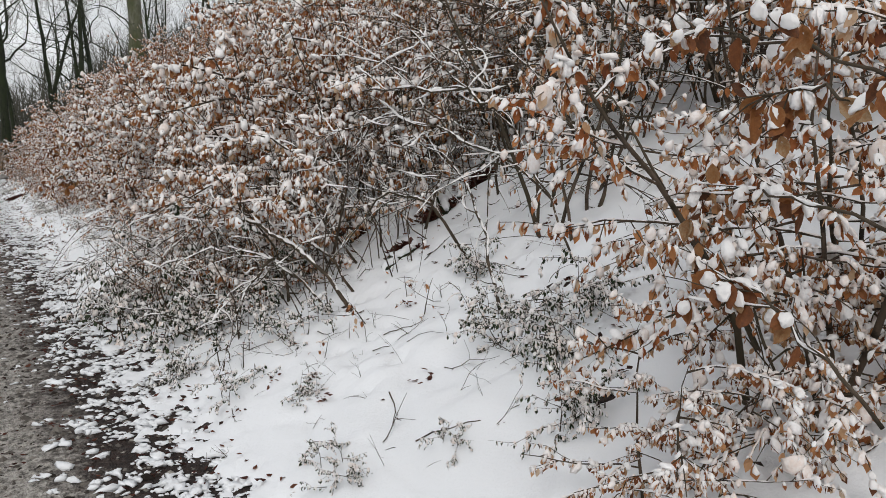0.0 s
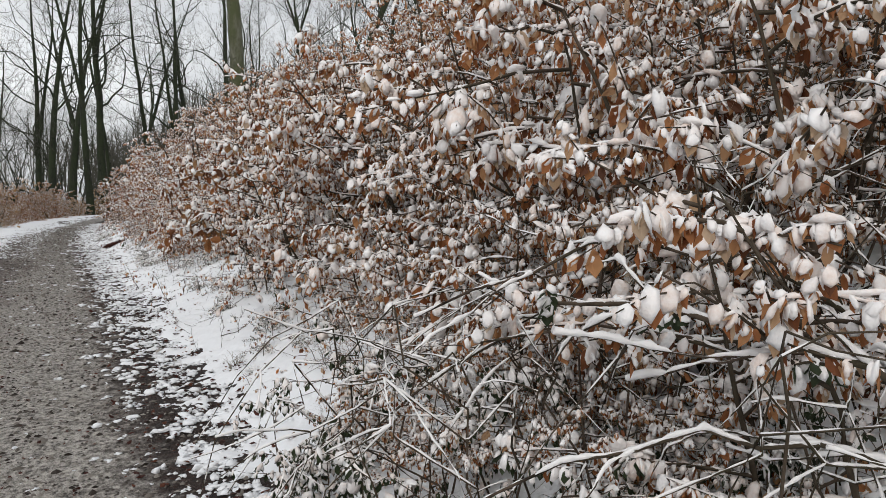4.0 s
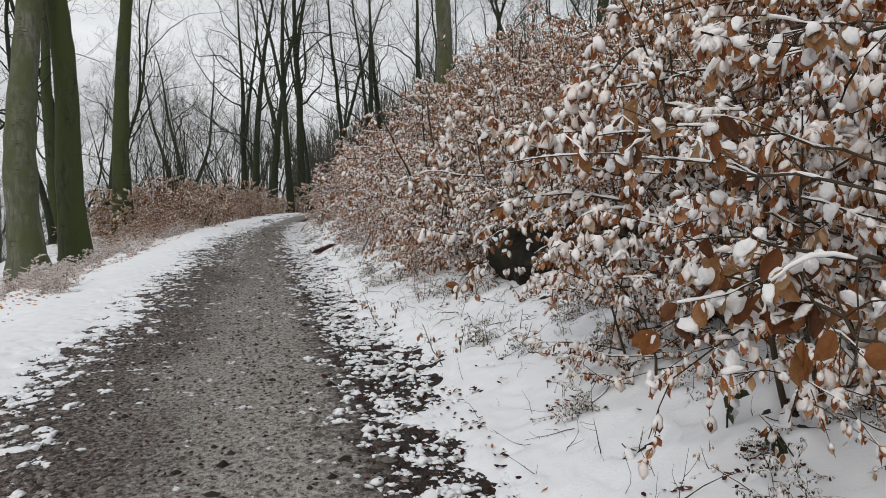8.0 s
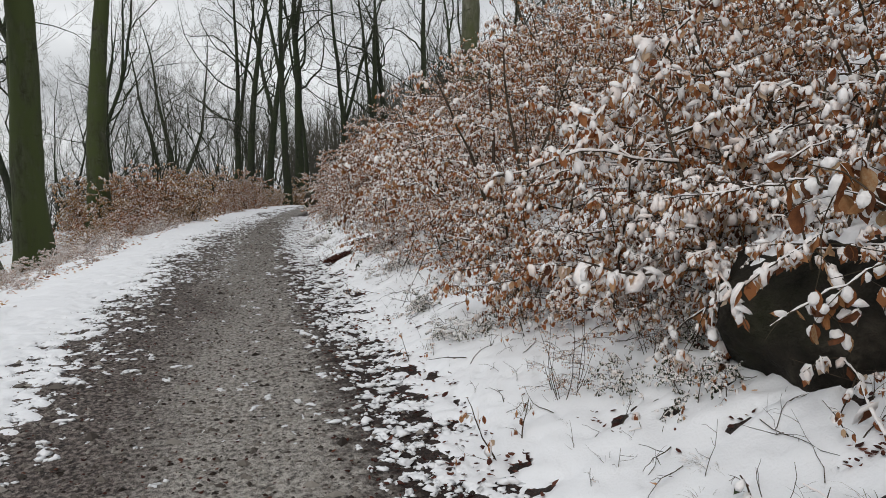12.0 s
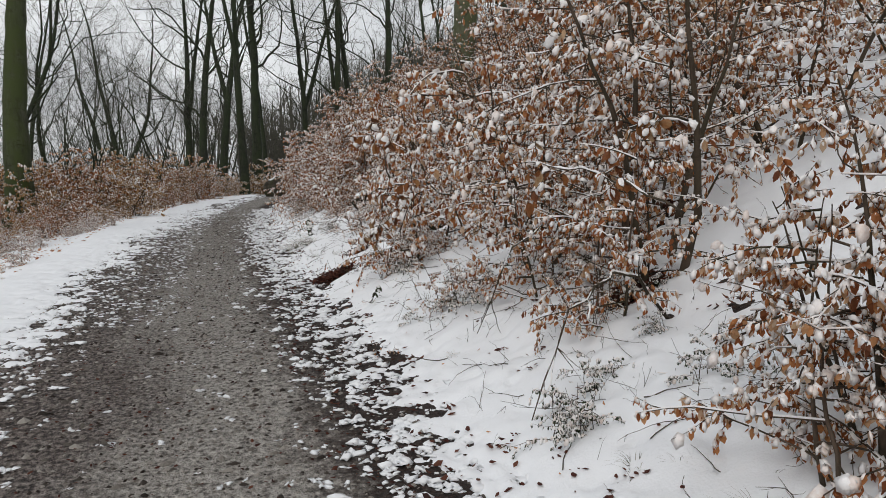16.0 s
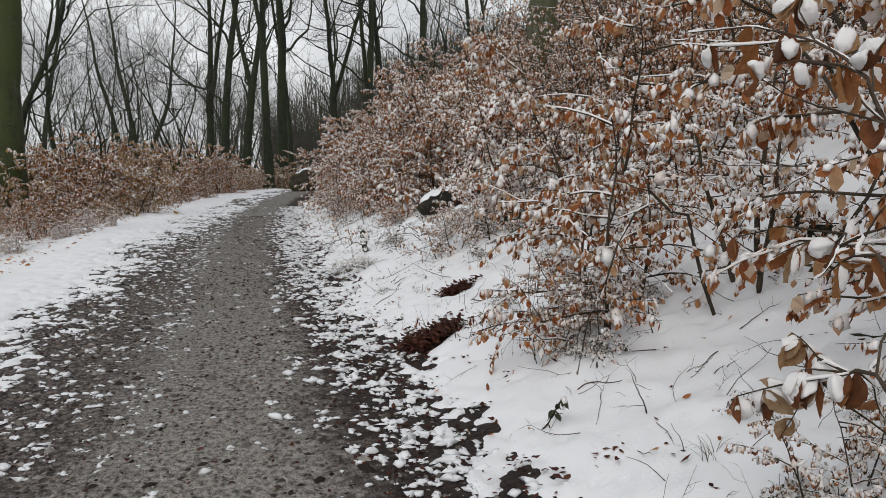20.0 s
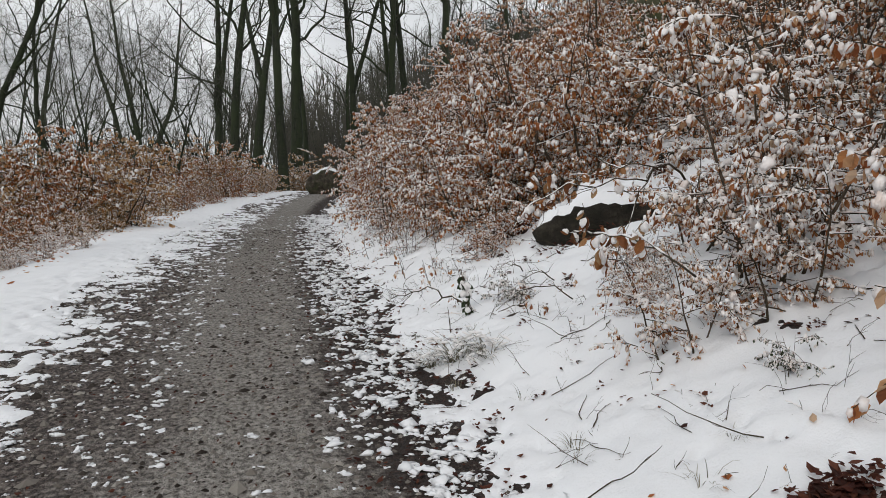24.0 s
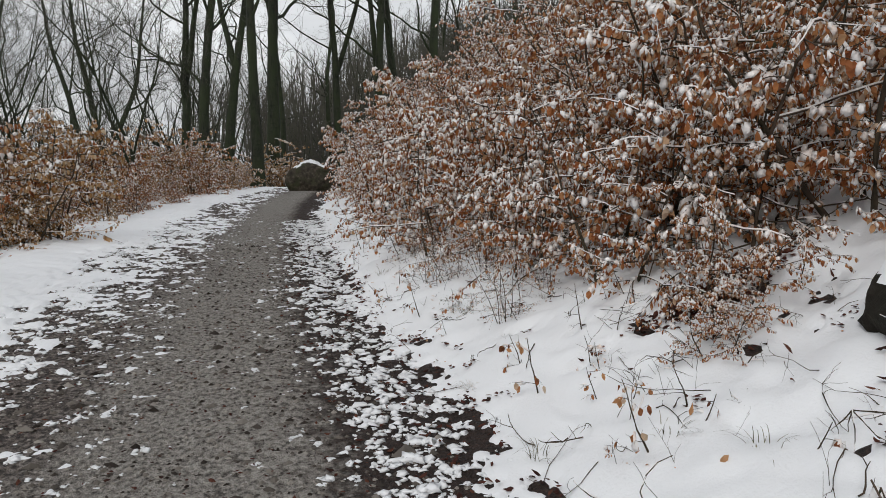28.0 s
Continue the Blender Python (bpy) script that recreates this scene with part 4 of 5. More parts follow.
rng = np.random.default_rng(31)
heap = "snow-covered dead branch arching over the tangled heap"
for k, (a, top, b, r) in enumerate((
        ((2.2, 4.2, 0.42), (1.78, 4.75, 1.02), (1.35, 5.6, 1.12), 0.015),
        ((1.72, 4.47, 0.84), (1.5, 4.42, 0.62), (1.28, 4.3, 0.08), 0.011),
        ((2.35, 4.5, 0.5), (1.95, 5.1, 1.0), (1.4, 6.1, 0.9), 0.011),
        ((2.1, 4.35, 0.4), (1.6, 4.9, 0.85), (0.95, 5.5, 0.55), 0.009),
        ((2.6, 5.0, 0.65), (2.0, 5.5, 1.25), (1.2, 6.2, 1.0), 0.011),
        ((2.3, 5.6, 0.5), (1.7, 6.0, 0.95), (1.0, 6.5, 0.35), 0.009))):
    main = arc(rng, a, top, b)
    lines = [(main, np.linspace(r, r * 0.4, len(main)))]
    for j in range(7 if k else 16):
        i = rng.integers(2, 10)
        q = wander(rng, main[i], unit(main[i + 1] - main[i]) + rng.normal(0, 1.0, 3), rng.uniform(0.2, 0.8), 6, 0.25, -0.06)
        lines.append((q, np.linspace(r * 0.35, 0.002, len(q))))
    bough("fallen_branch", heap, lines, TWIG, 0.012 if k else 0.017, "branch heap")
for k in range(78):
    a = (rng.uniform(1.2, 2.9), rng.uniform(4.4, 7.0), 0) if k < 50 else (rng.uniform(2.3, 4.3), rng.uniform(4.2, 6.6), 0)
    a = (a[0], a[1], float(land(a[0], a[1])))
    b = (a[0] - rng.uniform(-0.6, 1.1), a[1] + rng.uniform(-0.9, 1.2))
    b = (*b, float(land(*b)) + rng.uniform(0.0, 0.6))
    top = ((a[0] + b[0]) / 2, (a[1] + b[1]) / 2, max(a[2], b[2]) + rng.uniform(0.2, 0.7))
    main = arc(rng, a, top, b, 9, 0.07)
    lines = [(main, np.linspace(0.005, 0.0018, len(main)))]
    for j in range(4):
        i = rng.integers(2, 7)
        q = wander(rng, main[i], rng.normal(0, 1, 3) * (1, 1, 0.5), rng.uniform(0.15, 0.5), 4, 0.2, -0.08)
        lines.append((q, np.linspace(0.003, 0.0012, len(q))))
    bough("bramble_cane", "thin bent bramble cane with snow along it", lines, TWIG, 0.006 if k % 4 else 0.003, "branch heap")
# logs on the slope
for x, y, turn, length, r in ((3.7, 5.5, 65, 0.9, 0.05), (2.8, 4.7, 20, 0.4, 0.045), (4.2, 5.7, 40, 1.2, 0.045), (3.2, 6.6, 100, 0.8, 0.04), (4.3, 29.9, 60, 1.2, 0.05), (2.9, 22.9, 120, 0.7, 0.03)):
    d = np.array([math.cos(radians(turn)), math.sin(radians(turn))])
    t = np.linspace(-0.5, 0.5, 15) * length
    q = np.stack([x + d[0] * t, y + d[1] * t, land(x + d[0] * t, y + d[1] * t) + r * 0.75], 1) + rng.normal(0, 0.01, (15, 3))
    rr = r * rng.uniform(0.8, 1.15, 15) * np.r_[0.02, 0.6, np.ones(11), 0.7, 0.02]
    log = new("log")
    log.matrix_basis = pose(*q[0])
    body, top = Tubes(), Tubes()
    body.add(q - q[0], rr, 10)
    top.add(q - q[0] + np.array([0, 0, r * 0.75]), rr * 0.8, 8)
    part("wood", body.mesh("wood"), BARK_DARK, log)
    part("snow_cap", top.mesh("snow_cap"), SNOW, log, "strip of snow")
    tagged(log, "dark rotting log with snow along its top", "log", "logs")
# long low boughs that reach out over the snow
for x, y, dx, dy, h in ((2.6, 24.1, -1.1, -0.4, 0.75), (2.75, 21.0, -1.2, 0.1, 0.5), (3.2, 29.6, -1.0, -0.3, 0.6), (2.7, 12.0, -1.0, -0.3, 0.9), (2.5, 20.2, -1.2, -0.6, 0.35), (3.4, 21.7, -1.3, -0.8, 0.95), (4.2, 5.2, -1.4, -0.6, 1.1), (4.4, 4.4, -1.2, 0.5, 1.3), (3.6, 6.2, -1.0, -1.0, 0.8), (3.0, 4.0, -0.9, 0.4, 0.5), (4.0, 6.0, -1.5, -0.2, 0.7), (3.4, 3.4, 0.6, 1.1, 0.8), (3.9, 4.9, -1.0, -1.2, 0.5), (4.6, 5.6, -1.6, -0.5, 1.0), (3.2, 5.0, 0.9, 0.6, 0.7)):
    z = float(land(x, y))
    main = arc(rng, (x, y, z), (x + dx * 0.55, y + dy * 0.55, z + h), (x + dx, y + dy, float(land(x + dx, y + dy)) + h * 0.35), 12, 0.03)
    lines = [(main, np.linspace(0.012, 0.003, len(main)))]
    for j in range(8):
        i = rng.integers(3, 11)
        q = wander(rng, main[i], unit(main[i] - main[i - 1]) + rng.normal(0, 0.7, 3) * (1, 1, 0.4), rng.uniform(0.15, 0.45), 4, 0.2, -0.06)
        lines.append((q, np.linspace(0.004, 0.0015, len(q))))
    bough("low_branch", "slim bare branch bowed under a line of snow", lines, TWIG, 0.006, "low branches")

for a, top, b, r in (((2.62, 3.15, 0.62), (3.02, 4.19, 1.45), (2.97, 5.05, 2.3), 0.012), ((3.3, 3.2, 1.7), (2.6, 3.55, 1.92), (2.45, 4.6, 1.98), 0.011), ((3.35, 3.5, 1.2), (2.75, 4.2, 1.75), (2.2, 5.0, 1.6), 0.008), ((3.3, 3.3, 0.9), (3.1, 3.9, 1.9), (2.6, 4.4, 2.5), 0.008)):
    main = arc(rng, a, top, b, 14, 0.025)
    lines = [(main, np.linspace(r, r * 0.35, len(main)))]
    for j in range(12):
        i = rng.integers(4, 13)
        q = wander(rng, main[i], unit(main[i] - main[i - 1]) + rng.normal(0, 0.8, 3) * (1, 1, 0.6), rng.uniform(0.25, 0.8), 7, 0.22, -0.02)
        lines.append((q, np.linspace(r * 0.4, 0.002, len(q))))
    bough("hazel_branch", "long crooked hazel branch with snow lying along its top", lines, TWIG, 0.012, "low branches")

main = arc(rng, (1.64, 30.64, 0.3), (1.4, 31.0, 0.4), (1.1, 31.4, 0.27), 12, 0.02)
lines = [(main, np.linspace(0.009, 0.004, 12))]
for j in range(9):
    i = rng.integers(4, 11)
    q = wander(rng, main[i], (rng.normal(-0.4, 0.5), rng.normal(0, 0.5), rng.normal(-0.1, 0.5)), rng.uniform(0.12, 0.35), 5, 0.25, -0.05)
    lines.append((q, np.linspace(0.004, 0.0015, len(q))))
bough("fallen_branch", "dark bent branch lying over the snowy verge", lines, TWIG, 0.006, "low branches")
for x, y, dx, dy in ((2.25, 30.0, -0.5, 0.35), (2.35, 30.6, -0.45, -0.1), (2.3, 31.2, -0.2, 0.3)):
    z = float(land(x, y)) + 0.03
    main = arc(rng, (x, y, z), (x + dx * 0.5, y + dy * 0.5, z + 0.08), (x + dx, y + dy, float(land(x + dx, y + dy)) + 0.07), 9, 0.02)
    lines = [(main, np.linspace(0.006, 0.002, 9))]
    for j in range(6):
        q = wander(rng, main[rng.integers(2, 8)], rng.normal(0, 1, 3) * (1, 1, 0.4), rng.uniform(0.08, 0.25), 4, 0.25, -0.02)
        lines.append((q, np.linspace(0.003, 0.0012, len(q))))
    bough("fallen_branch", "small dark twig lying on the snow", lines, TWIG, 0.004, "low branches")

# bare many-stemmed shrub behind the heap
bare = [shrub_meshes(600 + k, 3.4, 1.1, 7, 9, 5, 2, 0.05, 0.6, 2, 0.2, 0.05, 0.55) for k in range(2)]
hazel = shrub_meshes(605, 3.6, 1.5, 7, 13, 6, 1, 0.055, 0.9, 2, 0.14, 0.06, 0.6, 0.2)
plant_shrub(hazel, 3.62, 3.75, 10, 1.0, "many-stemmed hazel shrub with snow along its bare crooked branches", "bare shrubs")
plant_shrub(bare[0], 4.8, 4.3, 10, 0.9, "many-stemmed bare hazel shrub with a few brown leaves", "bare shrubs")
plant_shrub(bare[1], 5.0, 6.2, 60, 1.1, "many-stemmed bare hazel shrub with a few brown leaves", "bare shrubs")
plant_shrub(bare[0], 4.9, 3.0, 200, 1.0, "many-stemmed bare hazel shrub with a few brown leaves", "bare shrubs")
plant_shrub(bare[1], 4.6, 30.4, 130, 0.8, "many-stemmed bare hazel shrub with a few brown leaves", "bare shrubs")
plant_shrub(bare[0], 3.6, 21.8, 300, 0.9, "many-stemmed bare hazel shrub with a few brown leaves", "bare shrubs")

for k, (x, y, sc) in enumerate(((4.5, 6.9, 0.9), (5.3, 5.3, 1.0), (4.4, 6.0, 0.6), (5.9, 4.2, 1.0), (3.5, 6.0, 0.55), (4.4, 5.2, 0.8), (4.0, 6.5, 0.8), (5.6, 5.0, 1.1), (5.2, 3.6, 0.9), (5.7, 6.6, 1.1), (4.9, 5.8, 0.7))):
    plant_shrub(bare[k % 2], x, y, k * 77, sc, "many-stemmed bare hazel shrub with a few brown leaves", "bare shrubs")
bramble = [shrub_meshes(610 + k, 0.8, 0.6, 4, 9, 4, 5, 0.05, 1.0, 2, 0.05, 0.1) for k in range(2)]
for k, (x, y, sc) in enumerate(((1.3, 5.3, 0.8), (1.6, 4.9, 0.7), (1.15, 6.1, 0.9), (1.7, 6.0, 1.0), (1.05, 7.0, 0.8), (1.5, 7.3, 1.0), (2.1, 5.3, 0.7), (2.5, 2.75, 0.55), (2.4, 2.35, 0.6), (2.6, 3.1, 0.45), (2.15, 1.95, 0.5), (1.25, 3.9, 0.4), (1.5, 3.4, 0.3), (1.85, 4.3, 0.5), (2.9, 3.75, 0.5), (1.3, 2.6, 0.35), (2.85, 2.6, 0.6), (1.75, 2.3, 0.3), (1.1, 4.6, 0.4))):
    plant_shrub(bramble[k % 2], x, y, k * 61, sc, "tangled bramble with dull green and brown leaves under snow", "brambles", LEAF if x > 2.0 and k % 3 else LEAF_GREEN, kind="bramble")

low = massed(bramble)
for k in range(58):
    y = rng.uniform(8, 26) if k < 50 else rng.uniform(26, 42)
    x = rng.uniform(1.35, 2.7) + float(bend(y))
    plant_shrub(low[k % 2], x, y, rng.uniform(0, 360), rng.uniform(0.2, 0.45), "low tangle of snowy bramble on the verge", "verge brambles", LEAF_GREEN if k % 3 == 0 else LEAF, kind="bramble")

# ---- small growth on the verge ----
seedling = [shrub_meshes(620 + k, 0.42, 0.2, 2 + k % 2, 4, 2, k % 2, 0.04, 0.5, 1, 0.2) for k in range(5)]
placed = 0
while placed < 160:
    y = rng.uniform(3, 42)
    u = rng.triangular(1.05, 1.7, 3.4)
    plant_shrub(seedling[placed % 5], u + float(bend(y)), y, rng.uniform(0, 360), rng.uniform(0.4, 1.3), "tiny bare seedling poking out of the snow", "seedlings", kind="seedling")
    placed += 1


def tuft_mesh(seed, count, length, spread):
    """Arching blades of grass."""
    r = np.random.default_rng(seed)
    V, F = [], []
    for k in range(count):
        a, w = r.uniform(0, 2 * np.pi), 0.0022
        out = np.array([math.cos(a), math.sin(a), 0])
        across = np.array([-math.sin(a), math.cos(a), 0])
        p = out * r.uniform(0, 0.04) + across * r.uniform(-0.03, 0.03)
        L, s = length * r.uniform(0.5, 1.1), spread * r.uniform(0.3, 1.2)
        t = np.linspace(0, 1, 5)[:, None]
        mid = p + out * s * t**1.4 + np.array([0, 0, 1.0]) * L * (t - 0.55 * t**2.4)
        wid = w * (1 - 0.85 * t)
        n = len(V) * 10
        V.append(np.concatenate([mid + across * wid, mid - across * wid]))
        for i in range(4):
            F.append((n + i, n + i + 1, n + 6 + i, n + 5 + i))
    return mesh_of("blades", np.concatenate(V), [np.array(F)])


tufts = [tuft_mesh(700 + k, 75, 0.22, 0.3) for k in range(3)]
tuft_snow = []
for k in range(3):
    r = np.random.default_rng(720 + k)
    a, d = r.uniform(0, 2 * np.pi, 46), r.uniform(0.0, 0.2, 46)
    c = np.stack([np.cos(a) * d, np.sin(a) * d, r.uniform(0.03, 0.13, 46)], 1)
    out = np.stack([np.cos(a), np.sin(a), r.normal(0, 0.3, 46)], 1) * r.uniform(0.015, 0.04, (46, 1))
    side = np.stack([-np.sin(a), np.cos(a), 0 * a], 1) * 0.009
    tuft_snow.append(mesh_of("snow_load", *[v if i == 0 else [v] for i, v in enumerate(clump_arrays(c, out, side, np.array([[0, 0, 0.008]]) * np.ones((46, 1)), r))]))
for k, (x, y, sc) in enumerate(((1.26, 29.78, 1.5), (1.45, 29.65, 1.35), (1.1, 29.85, 0.9), (1.5, 17.95, 1.5), (1.62, 18.3, 0.7), (1.45, 21.2, 0.5), (1.5, 12.8, 0.4), (-2.9, 20.5, 0.6), (1.35, 33.4, 0.4), (1.6, 26.6, 0.45), (2.0, 35.5, 0.5), (1.3, 9.3, 0.5), (1.75, 14.9, 0.5))):
    base = new("grass_tuft")
    base.matrix_basis = pose(x, y, float(land(x, y)), 0, 0, k * 70) @ Matrix.Scale(sc, 4)
    tagged(part("grass", tufts[k % 3], GRASS, base), kind="stuff")
    tagged(part("snow_load", tuft_snow[k % 3], CLUMP, base), kind="stuff")
    tagged(base, "tuft of dull green grass bent in the snow", "grass", "grass tufts")

thin_tufts = [tuft_mesh(710 + k, 22, 0.2, 0.13) for k in range(3)]
for k in range(70):
    y = rng.uniform(4, 42)
    x = rng.triangular(1.0, 1.5, 2.8) + float(bend(y))
    base = new("grass_tuft")
    base.matrix_basis = pose(x, y, float(land(x, y)), 0, 0, k * 70) @ Matrix.Scale(rng.uniform(0.5, 1.2), 4)
    tagged(part("grass", thin_tufts[k % 3], GRASS, base), kind="stuff")
    tagged(base, "few dry grass blades standing in the snow", "grass", "grass tufts")


def sprig(x, y, z, turn, height, leaves, size, mat, label, lean=0.3, name="evergreen_sprig"):
    """A small stalk with large drooping leaves, some under snow."""
    r = np.random.default_rng(int(x * 100 + y * 10))
    base = new(name)
    base.matrix_basis = pose(x, y, z, 0, 0, turn)
    q = wander(r, (0, 0, -0.03), (lean, 0.1, 1), height, 7, 0.15, -0.08)
    stalk = Tubes()
    stalk.add(q, np.linspace(0.006, 0.003, len(q)), 5)
    part("stalk", stalk.mesh("stalk"), TWIG, base)
    for k in range(leaves):
        i = r.integers(2, len(q))
        d = unit(r.normal(0, 0.6, 3) + (0, 0, -0.7))
        s = unit(np.cross(d, r.normal(0, 1, 3)))
        up = np.cross(s, d)
        up *= np.sign(up[2] + 1e-6)
        L = size * r.uniform(0.7, 1.2)
        lv, lf = leaf_arrays(q[i][None], d[None], s[None], up[None], np.array([L]), np.array([L * 0.3]), True)
        leaf = part("leaf", mesh_of("leaf", lv, [lf]), mat, base)
        if r.random() < 0.75:
            c = (q[i] + d * L * 0.4 + up * L * 0.1)[None]
            sv, sf = clump_arrays(c, d[None] * L * 0.4, s[None] * L * 0.28, up[None] * L * 0.2, r)
            part("snow_lump", mesh_of("snow_lump", sv, [sf]), CLUMP, leaf)
    return tagged(base, label, "plant", "evergreen sprigs")


for x, y, h, n, sz in ((1.67, 30.66, 0.46, 12, 0.08), (1.3, 23.75, 0.3, 10, 0.07), (1.62, 30.62, 0.5, 20, 0.085), (1.53, 11.05, 0.16, 10, 0.08), (1.95, 10.6, 0.2, 8, 0.09), (1.9, 10.95, 0.3, 7, 0.09), (1.45, 5.1, 0.3, 12, 0.08), (1.15, 5.6, 0.35, 12, 0.07), (1.0, 6.4, 0.3, 12, 0.06), (1.4, 26.2, 0.2, 8, 0.06), (1.72, 14.5, 0.18, 7, 0.06)):
    sprig(x, y, float(land(x, y)), x * 500, h, n, sz, LEAF_GREEN, "evergreen bramble sprig with dark green leaves in snow")

for x, y, z, h in ((1.46, 5.3, 1.12, 0.16), (1.36, 5.58, 1.1, 0.2), (1.72, 4.85, 1.02, 0.15)):
    sprig(x, y, z, x * 700, h, 12, 0.06, LEAF_GREEN, "green bramble shoot caught on the snowy branch", 0.6, "bramble_shoot")

for k in range(34):
    y = rng.uniform(6, 40)
    u = rng.uniform(1.6, 2.7)
    if not clear_of(u + float(bend(y)), y):
        continue
    plant_shrub(bare[k % 2], u + float(bend(y)), y, rng.uniform(0, 360), rng.uniform(0.14, 0.28), "small bare bush of thin dark twigs in the snow", "bare bushes", kind="bare_bush")

# boughs with large drooping leaves that reach out towards the path
bough_rows = (
    ((1.67, 9.78, 1.5), (0.88, 10.09, 1.62), 9),
    ((1.39, 9.5, 1.43), (0.86, 10.86, 1.57), 10),
    ((1.12, 9.22, 1.11), (0.93, 9.65, 1.23), 11),
    ((1.07, 9.17, 1.31), (0.94, 9.52, 1.19), 9),
    ((1.29, 9.42, 1.79), (1.2, 9.77, 1.76), 8),
    ((1.79, 0.52, 1.36), (1.86, 1.15, 1.42), 10),
    ((1.62, 0.45, 0.97), (1.77, 1.08, 1.21), 10),
    ((1.69, 0.5, 1.7), (1.67, 1.21, 1.86), 11),
    ((1.61, 0.45, 1.6), (1.62, 0.81, 1.66), 9),
    ((1.0, 21.34, 1.44), (0.92, 21.6, 1.75), 9),
    ((0.92, 21.25, 1.24), (1.05, 21.64, 1.32), 10),
    ((0.9, 21.22, 1.08), (0.93, 21.54, 1.03), 10),
    ((1.55, 18.72, 1.32), (1.27, 19.72, 1.52), 9),
    ((1.62, 18.81, 1.68), (1.54, 19.17, 1.58), 9),
    ((2.1, 28.7, 1.4), (1.5, 29.1, 1.24), 9),
    ((2.2, 28.8, 1.48), (1.75, 29.2, 1.33), 7),
    ((1.66, 27.53, 1.03), (1.53, 28.47, 1.14), 12),
    ((1.39, 12.51, 1.68), (1.4, 13.02, 1.83), 9),
    ((1.23, 12.3, 1.03), (1.09, 12.39, 0.9), 8),
    ((2.5, 14.3, 1.25), (1.75, 14.5, 0.95), 10),
    ((2.9, 14.1, 1.2), (2.2, 14.2, 0.9), 10),
    ((3.0, 14.4, 1.05), (2.35, 14.1, 0.7), 9),
    ((1.26, 13.34, 1.32), (1.24, 13.78, 1.5), 9),
)


def beech_leaf(k):
    """One dry leaf of unit length along y: pointed oval, folded at the midrib, waved and curled."""
    t, w = np.meshgrid(np.linspace(0, 1, 10), np.linspace(-1, 1, 7), indexing="ij")
    half = (0.24 + 0.025 * k) * np.sin(np.pi * np.clip(t, 0.0, 1.0) ** 0.85) ** 0.8 * (1 + 0.05 * np.sin(t * 31 + k))
    x = w * half
    z = -0.75 * np.abs(x) ** 1.15 + 0.022 * np.sin(t * 26 + np.abs(w) * 5) * np.abs(w) - (0.12 + 0.09 * (k % 3)) * t**2 + 0.12 * w * t * (k - 2) * 0.5
    m, n = t.shape
    i, j = np.meshgrid(np.arange(m - 1), np.arange(n - 1), indexing="ij")
    q = np.stack([i * n + j, i * n + j + 1, (i + 1) * n + j + 1, (i + 1) * n + j], -1).reshape(-1, 4)
    return mesh_of("leaf", np.stack([x, t, z], -1).reshape(-1, 3), [q])


def leaf_lump(k):
    """Snow heaped on one leaf: a lumpy, sagging cushion with a ragged rim."""
    bm = bmesh.new()
    bmesh.ops.create_icosphere(bm, subdivisions=3, radius=1.0)
    off = Vector((k * 3.7, k * 1.9, 0))
    for v in bm.verts:
        p = v.co.copy()
        p *= 1 + 0.34 * noise.noise(p * 1.3 + off) + 0.18 * noise.noise(p * 3.1 + off) + 0.07 * noise.noise(p * 7 + off)
        z = p.z * (0.17 + 0.04 * k) if p.z > 0 else p.z * 0.06
        v.co = Vector((p.x * (0.22 + 0.015 * k), 0.4 + 0.03 * (k % 3) + p.y * (0.34 + 0.03 * (k % 2)), z + 0.02 - 0.5 * abs(p.x * 0.22) ** 1.1))
    me = bpy.data.meshes.new("snow_lump")
    bm.to_mesh(me)
    bm.free()
    for poly in me.polygons:
        poly.use_smooth = True
    return me


